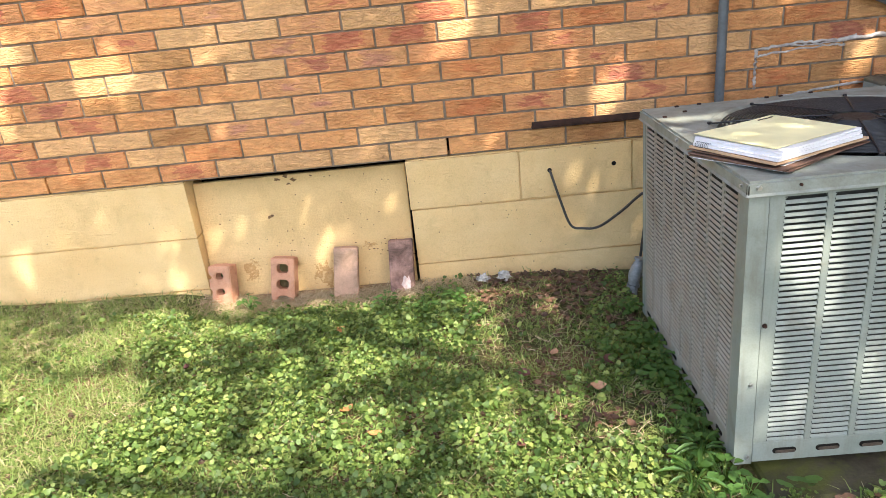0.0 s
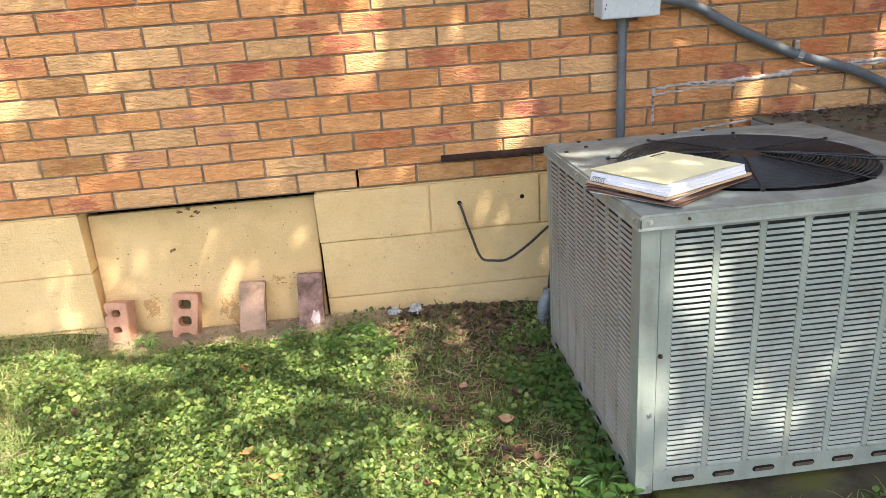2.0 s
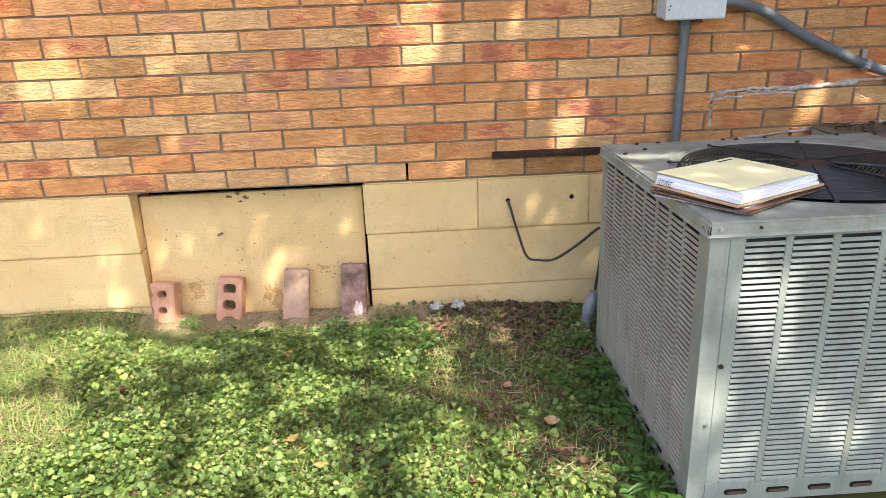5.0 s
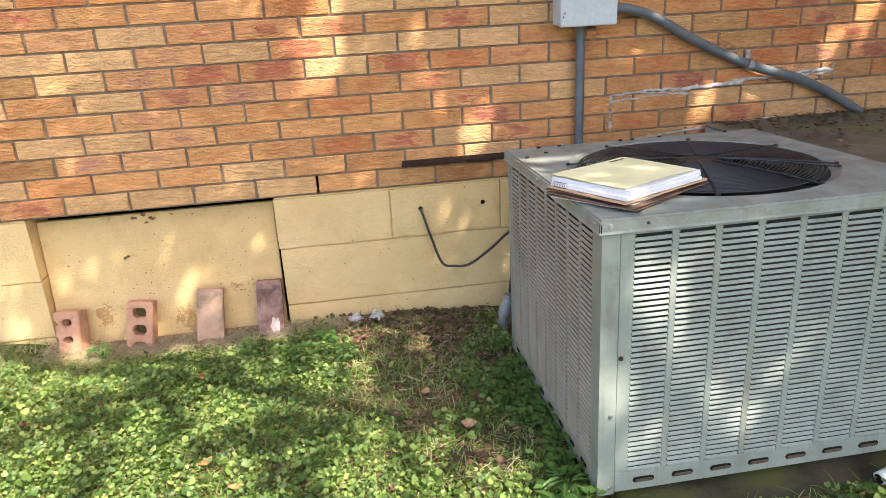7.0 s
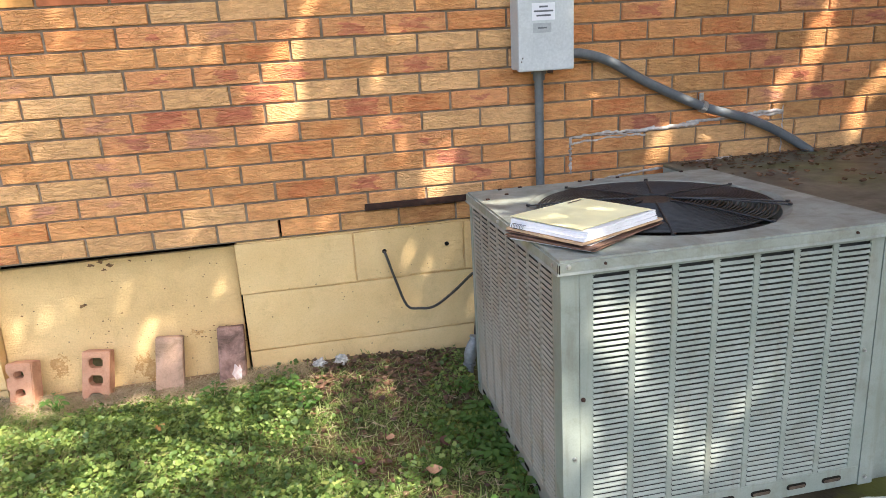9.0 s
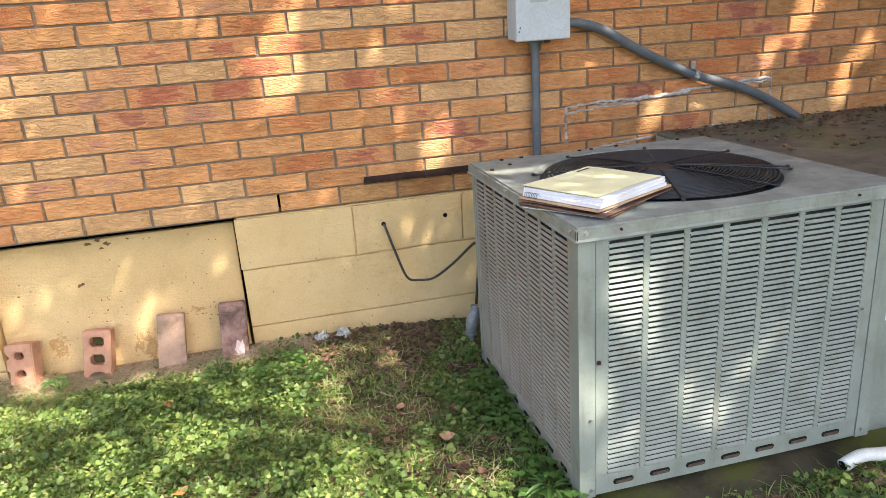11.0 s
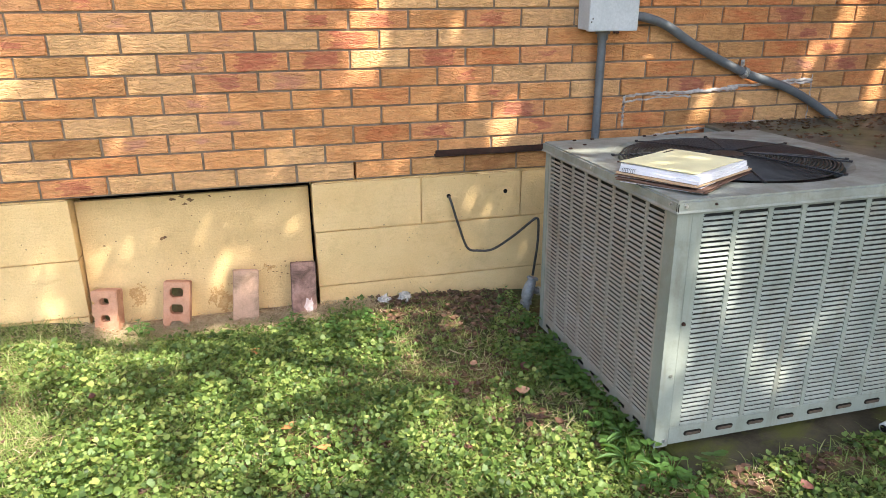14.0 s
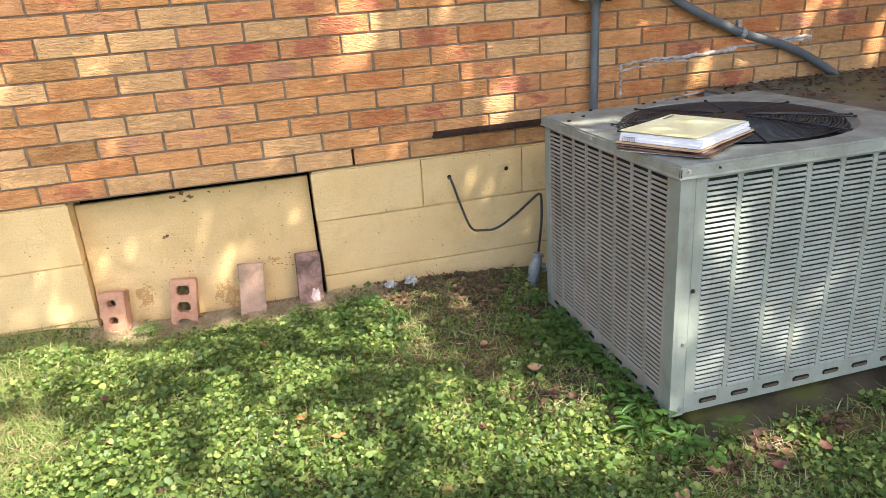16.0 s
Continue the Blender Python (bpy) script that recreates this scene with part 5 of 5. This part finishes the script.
tree = thing("shade_tree", (3.9, -4.4, 0.0), "leafy broad tree shading the yard", "tree")
bm = bmesh.new()
tube(bm, spline([(3.9, -4.4, -0.1), (3.85, -4.35, 1.2), (3.7, -4.1, 2.4), (3.3, -3.7, 3.6), (2.9, -3.4, 4.6)], 6), 0.13, 10)
part("trunk", bm, BARK, tree, smooth=True)
for tip in ((0.2, -2.4, 4.3), (1.2, -2.0, 4.5), (2.2, -1.9, 4.8), (3.2, -2.1, 4.6), (4.4, -2.6, 4.4), (0.6, -3.6, 4.4), (1.8, -4.0, 4.6)):
    bm = bmesh.new()
    tube(bm, spline([(3.5, -3.85, 3.2), ((3.5 + tip[0]) / 2, (-3.85 + tip[1]) / 2, 4.05), tip], 6), 0.035, 6)
    part("limb", bm, BARK, tree, smooth=True)
verts, faces = [], []
rnd = random.Random(8)
count = 0
while count < 31000:
    x, y, z = rnd.uniform(-0.6, 6.2), rnd.uniform(-4.9, -0.5), rnd.uniform(3.5, 5.1)
    if ((x - 2.7) / 3.4) ** 2 + ((y + 2.75) / 2.15) ** 2 + ((z - 4.3) / 1.6) ** 2 > 1.0 + 0.25 * noise.noise((x, y, z)):
        continue
    p = Vector((x, y, z))
    count += 1
    if in_gap(p):
        continue
    foot = p - SUN_TO * (p.z / SUN_TO.z)
    if foot.y < -1.24 and 0.62 <= foot.x < 1.7 and rnd.random() < 0.82:
        continue
    if foot.y < -0.1 and foot.x < 0.62 and rnd.random() < (0.82 if foot.y < -0.95 and foot.x > -0.2 else 0.74):
        continue
    if foot.y >= -0.1 and foot.x < 0.35 and rnd.random() < 0.2:
        continue
    o = len(verts)
    m = Matrix.Rotation(rnd.uniform(0, 6.28), 3, "Z") @ Matrix.Rotation(rnd.gauss(0.3, 0.4), 3, "X")
    s = rnd.uniform(0.7, 1.2)
    for a, b, c in ((-0.055, 0, 0), (0, -0.032, 0.008), (0.06, 0, -0.01), (0, 0.032, 0.008)):
        verts.append(tuple(p - tree.location + m @ Vector((a * s, b * s, c))))
    faces.extend([(o, o + 1, o + 2), (o, o + 2, o + 3)])
# more unseen leaves, added low on the right to dim the wall there
for i in range(9000):
    p = Vector((rnd.uniform(2.2, 6.0), rnd.uniform(-4.2, -0.7), rnd.uniform(3.0, 4.4)))
    if in_gap(p):
        continue
    o = len(verts)
    m = Matrix.Rotation(rnd.uniform(0, 6.28), 3, "Z") @ Matrix.Rotation(rnd.gauss(0.3, 0.4), 3, "X")
    for a, b, c in ((-0.055, 0, 0), (0, -0.032, 0.008), (0.06, 0, -0.01), (0, 0.032, 0.008)):
        verts.append(tuple(p - tree.location + m @ Vector((a, b, c))))
    faces.extend([(o, o + 1, o + 2), (o, o + 2, o + 3)])
# extra unseen leaves, added along the sun's way so the folders' shade is unbroken
for i in range(150):
    c = Vector((0.731, -0.976, 0.73)) + SU * rnd.uniform(-0.21, 0.21) + SV * rnd.uniform(-0.21, 0.21)
    p = c + SUN_TO * ((rnd.uniform(4.0, 4.6) - c.z) / SUN_TO.z)
    if in_gap(p):
        continue
    o = len(verts)
    m = Matrix.Rotation(rnd.uniform(0, 6.28), 3, "Z") @ Matrix.Rotation(rnd.gauss(0.3, 0.4), 3, "X")
    for a, b, c in ((-0.055, 0, 0), (0, -0.032, 0.008), (0.06, 0, -0.01), (0, 0.032, 0.008)):
        verts.append(tuple(p - tree.location + m @ Vector((a, b, c))))
    faces.extend([(o, o + 1, o + 2), (o, o + 2, o + 3)])
me = bpy.data.meshes.new("crown")
me.from_pydata(verts, [], faces)
me.materials.append(TREE_LEAF)
crown = new("crown", me)
crown.parent = tree

# ---- bricks of the wall ----
# Right-hand columns run to darker bricks, partly standing in for shade there.
MAP = {
    1: "oooryyyyobbbooObbobb", 2: "orrtOooyoooyoobOboOb", 3: "ryybppooOryroObrttto", 4: "ytroyypooooRoootttto", 5: "oRboopooOoroyoROpbOb",
    6: "oryyoyRproryyoObOpRb", 7: "ooobtprryrOrooobOrro", 8: "yyortypyryyyootbORoo", 9: "oopopyrrroryyooORbob",
}


def brick_mesh(key, variant, w, h):
    rnd = random.Random(variant * 7 + 1)
    bm = bmesh.new()
    box(bm, -w / 2, w / 2, 0.0, 0.085, -h / 2, h / 2)
    es = [e for e in bm.edges if all(v.co.y < 0.01 for v in e.verts)]
    bmesh.ops.bevel(bm, geom=es, offset=0.0022, segments=1, affect="EDGES")
    for v in bm.verts:
        v.co += Vector((rnd.uniform(-1, 1) * 0.0012, rnd.uniform(-1, 1) * 0.0006, rnd.uniform(-1, 1) * 0.0010))
    return mesh_of("brick", bm, BRICKS[key])


JW = 0.0095
MESHES = {(k, v): brick_mesh(k, v, P - JW, C - 0.0072) for k in BRICKS for v in range(3)}
rnd = random.Random(3)
rest = []
for row in range(1, 40):
    odd = row % 2
    for k in range(-28, 32):
        x = (k + 0.5) * P if odd else k * P
        z = Z0 + (row - 0.5) * C
        if not (-5.8 < x < 6.8):
            continue
        # Past k = 5 the random mix is darkened too, for the same shade.
        key = MAP[row][k + 8] if row in MAP and -8 <= k <= 11 else rnd.choice("ytooooOOOOOrrrRpbbb" if k > 5 else "yyyyttooooooOOrrrRpb")
        near = -1.95 < x < 2.65 and row <= 12
        if near:
            piece("brick", MESHES[(key, rnd.randrange(3))], (x, rnd.uniform(-0.0012, 0.0012), z), wall, (rnd.gauss(0, 0.004), rnd.gauss(0, 0.002), rnd.gauss(0, 0.004)))
        else:
            rest.append((x, z))
verts, faces = [], []
for x, z in rest:
    o = len(verts)
    w, h = (P - JW) / 2, (C - JW) / 2
    for y in (0.0, 0.05):
        verts += [(x - w, y, z - h), (x + w, y, z - h), (x + w, y, z + h), (x - w, y, z + h)]
    faces += [(o, o + 1, o + 2, o + 3), (o, o + 4, o + 5, o + 1), (o + 1, o + 5, o + 6, o + 2), (o + 2, o + 6, o + 7, o + 3), (o + 3, o + 7, o + 4, o)]
me = bpy.data.meshes.new("far_bricks")
me.from_pydata(verts, [], faces)
n = Nodes("brick_mixed")
w = n.t.nodes.new("ShaderNodeNewGeometry").outputs["Position"]
c = n.ramp(n.island(), (0.0, (0.62, 0.37, 0.125)), (0.35, (0.56, 0.28, 0.085)), (0.7, (0.50, 0.21, 0.07)), (1.0, (0.36, 0.10, 0.05)))
c = n.mix(0.4, c, n.ramp(n.noise(w, 60, 4), (0.3, 0.5), (0.7, 1.0)), "MULTIPLY")
n.bump(n.noise(w, 90, 4), 0.5, 0.003)
me.materials.append(n.out(c, 0.86, 0, 0.25))
far = new("far_bricks", me)
far.parent = wall
tagged(far, kind="stuff")
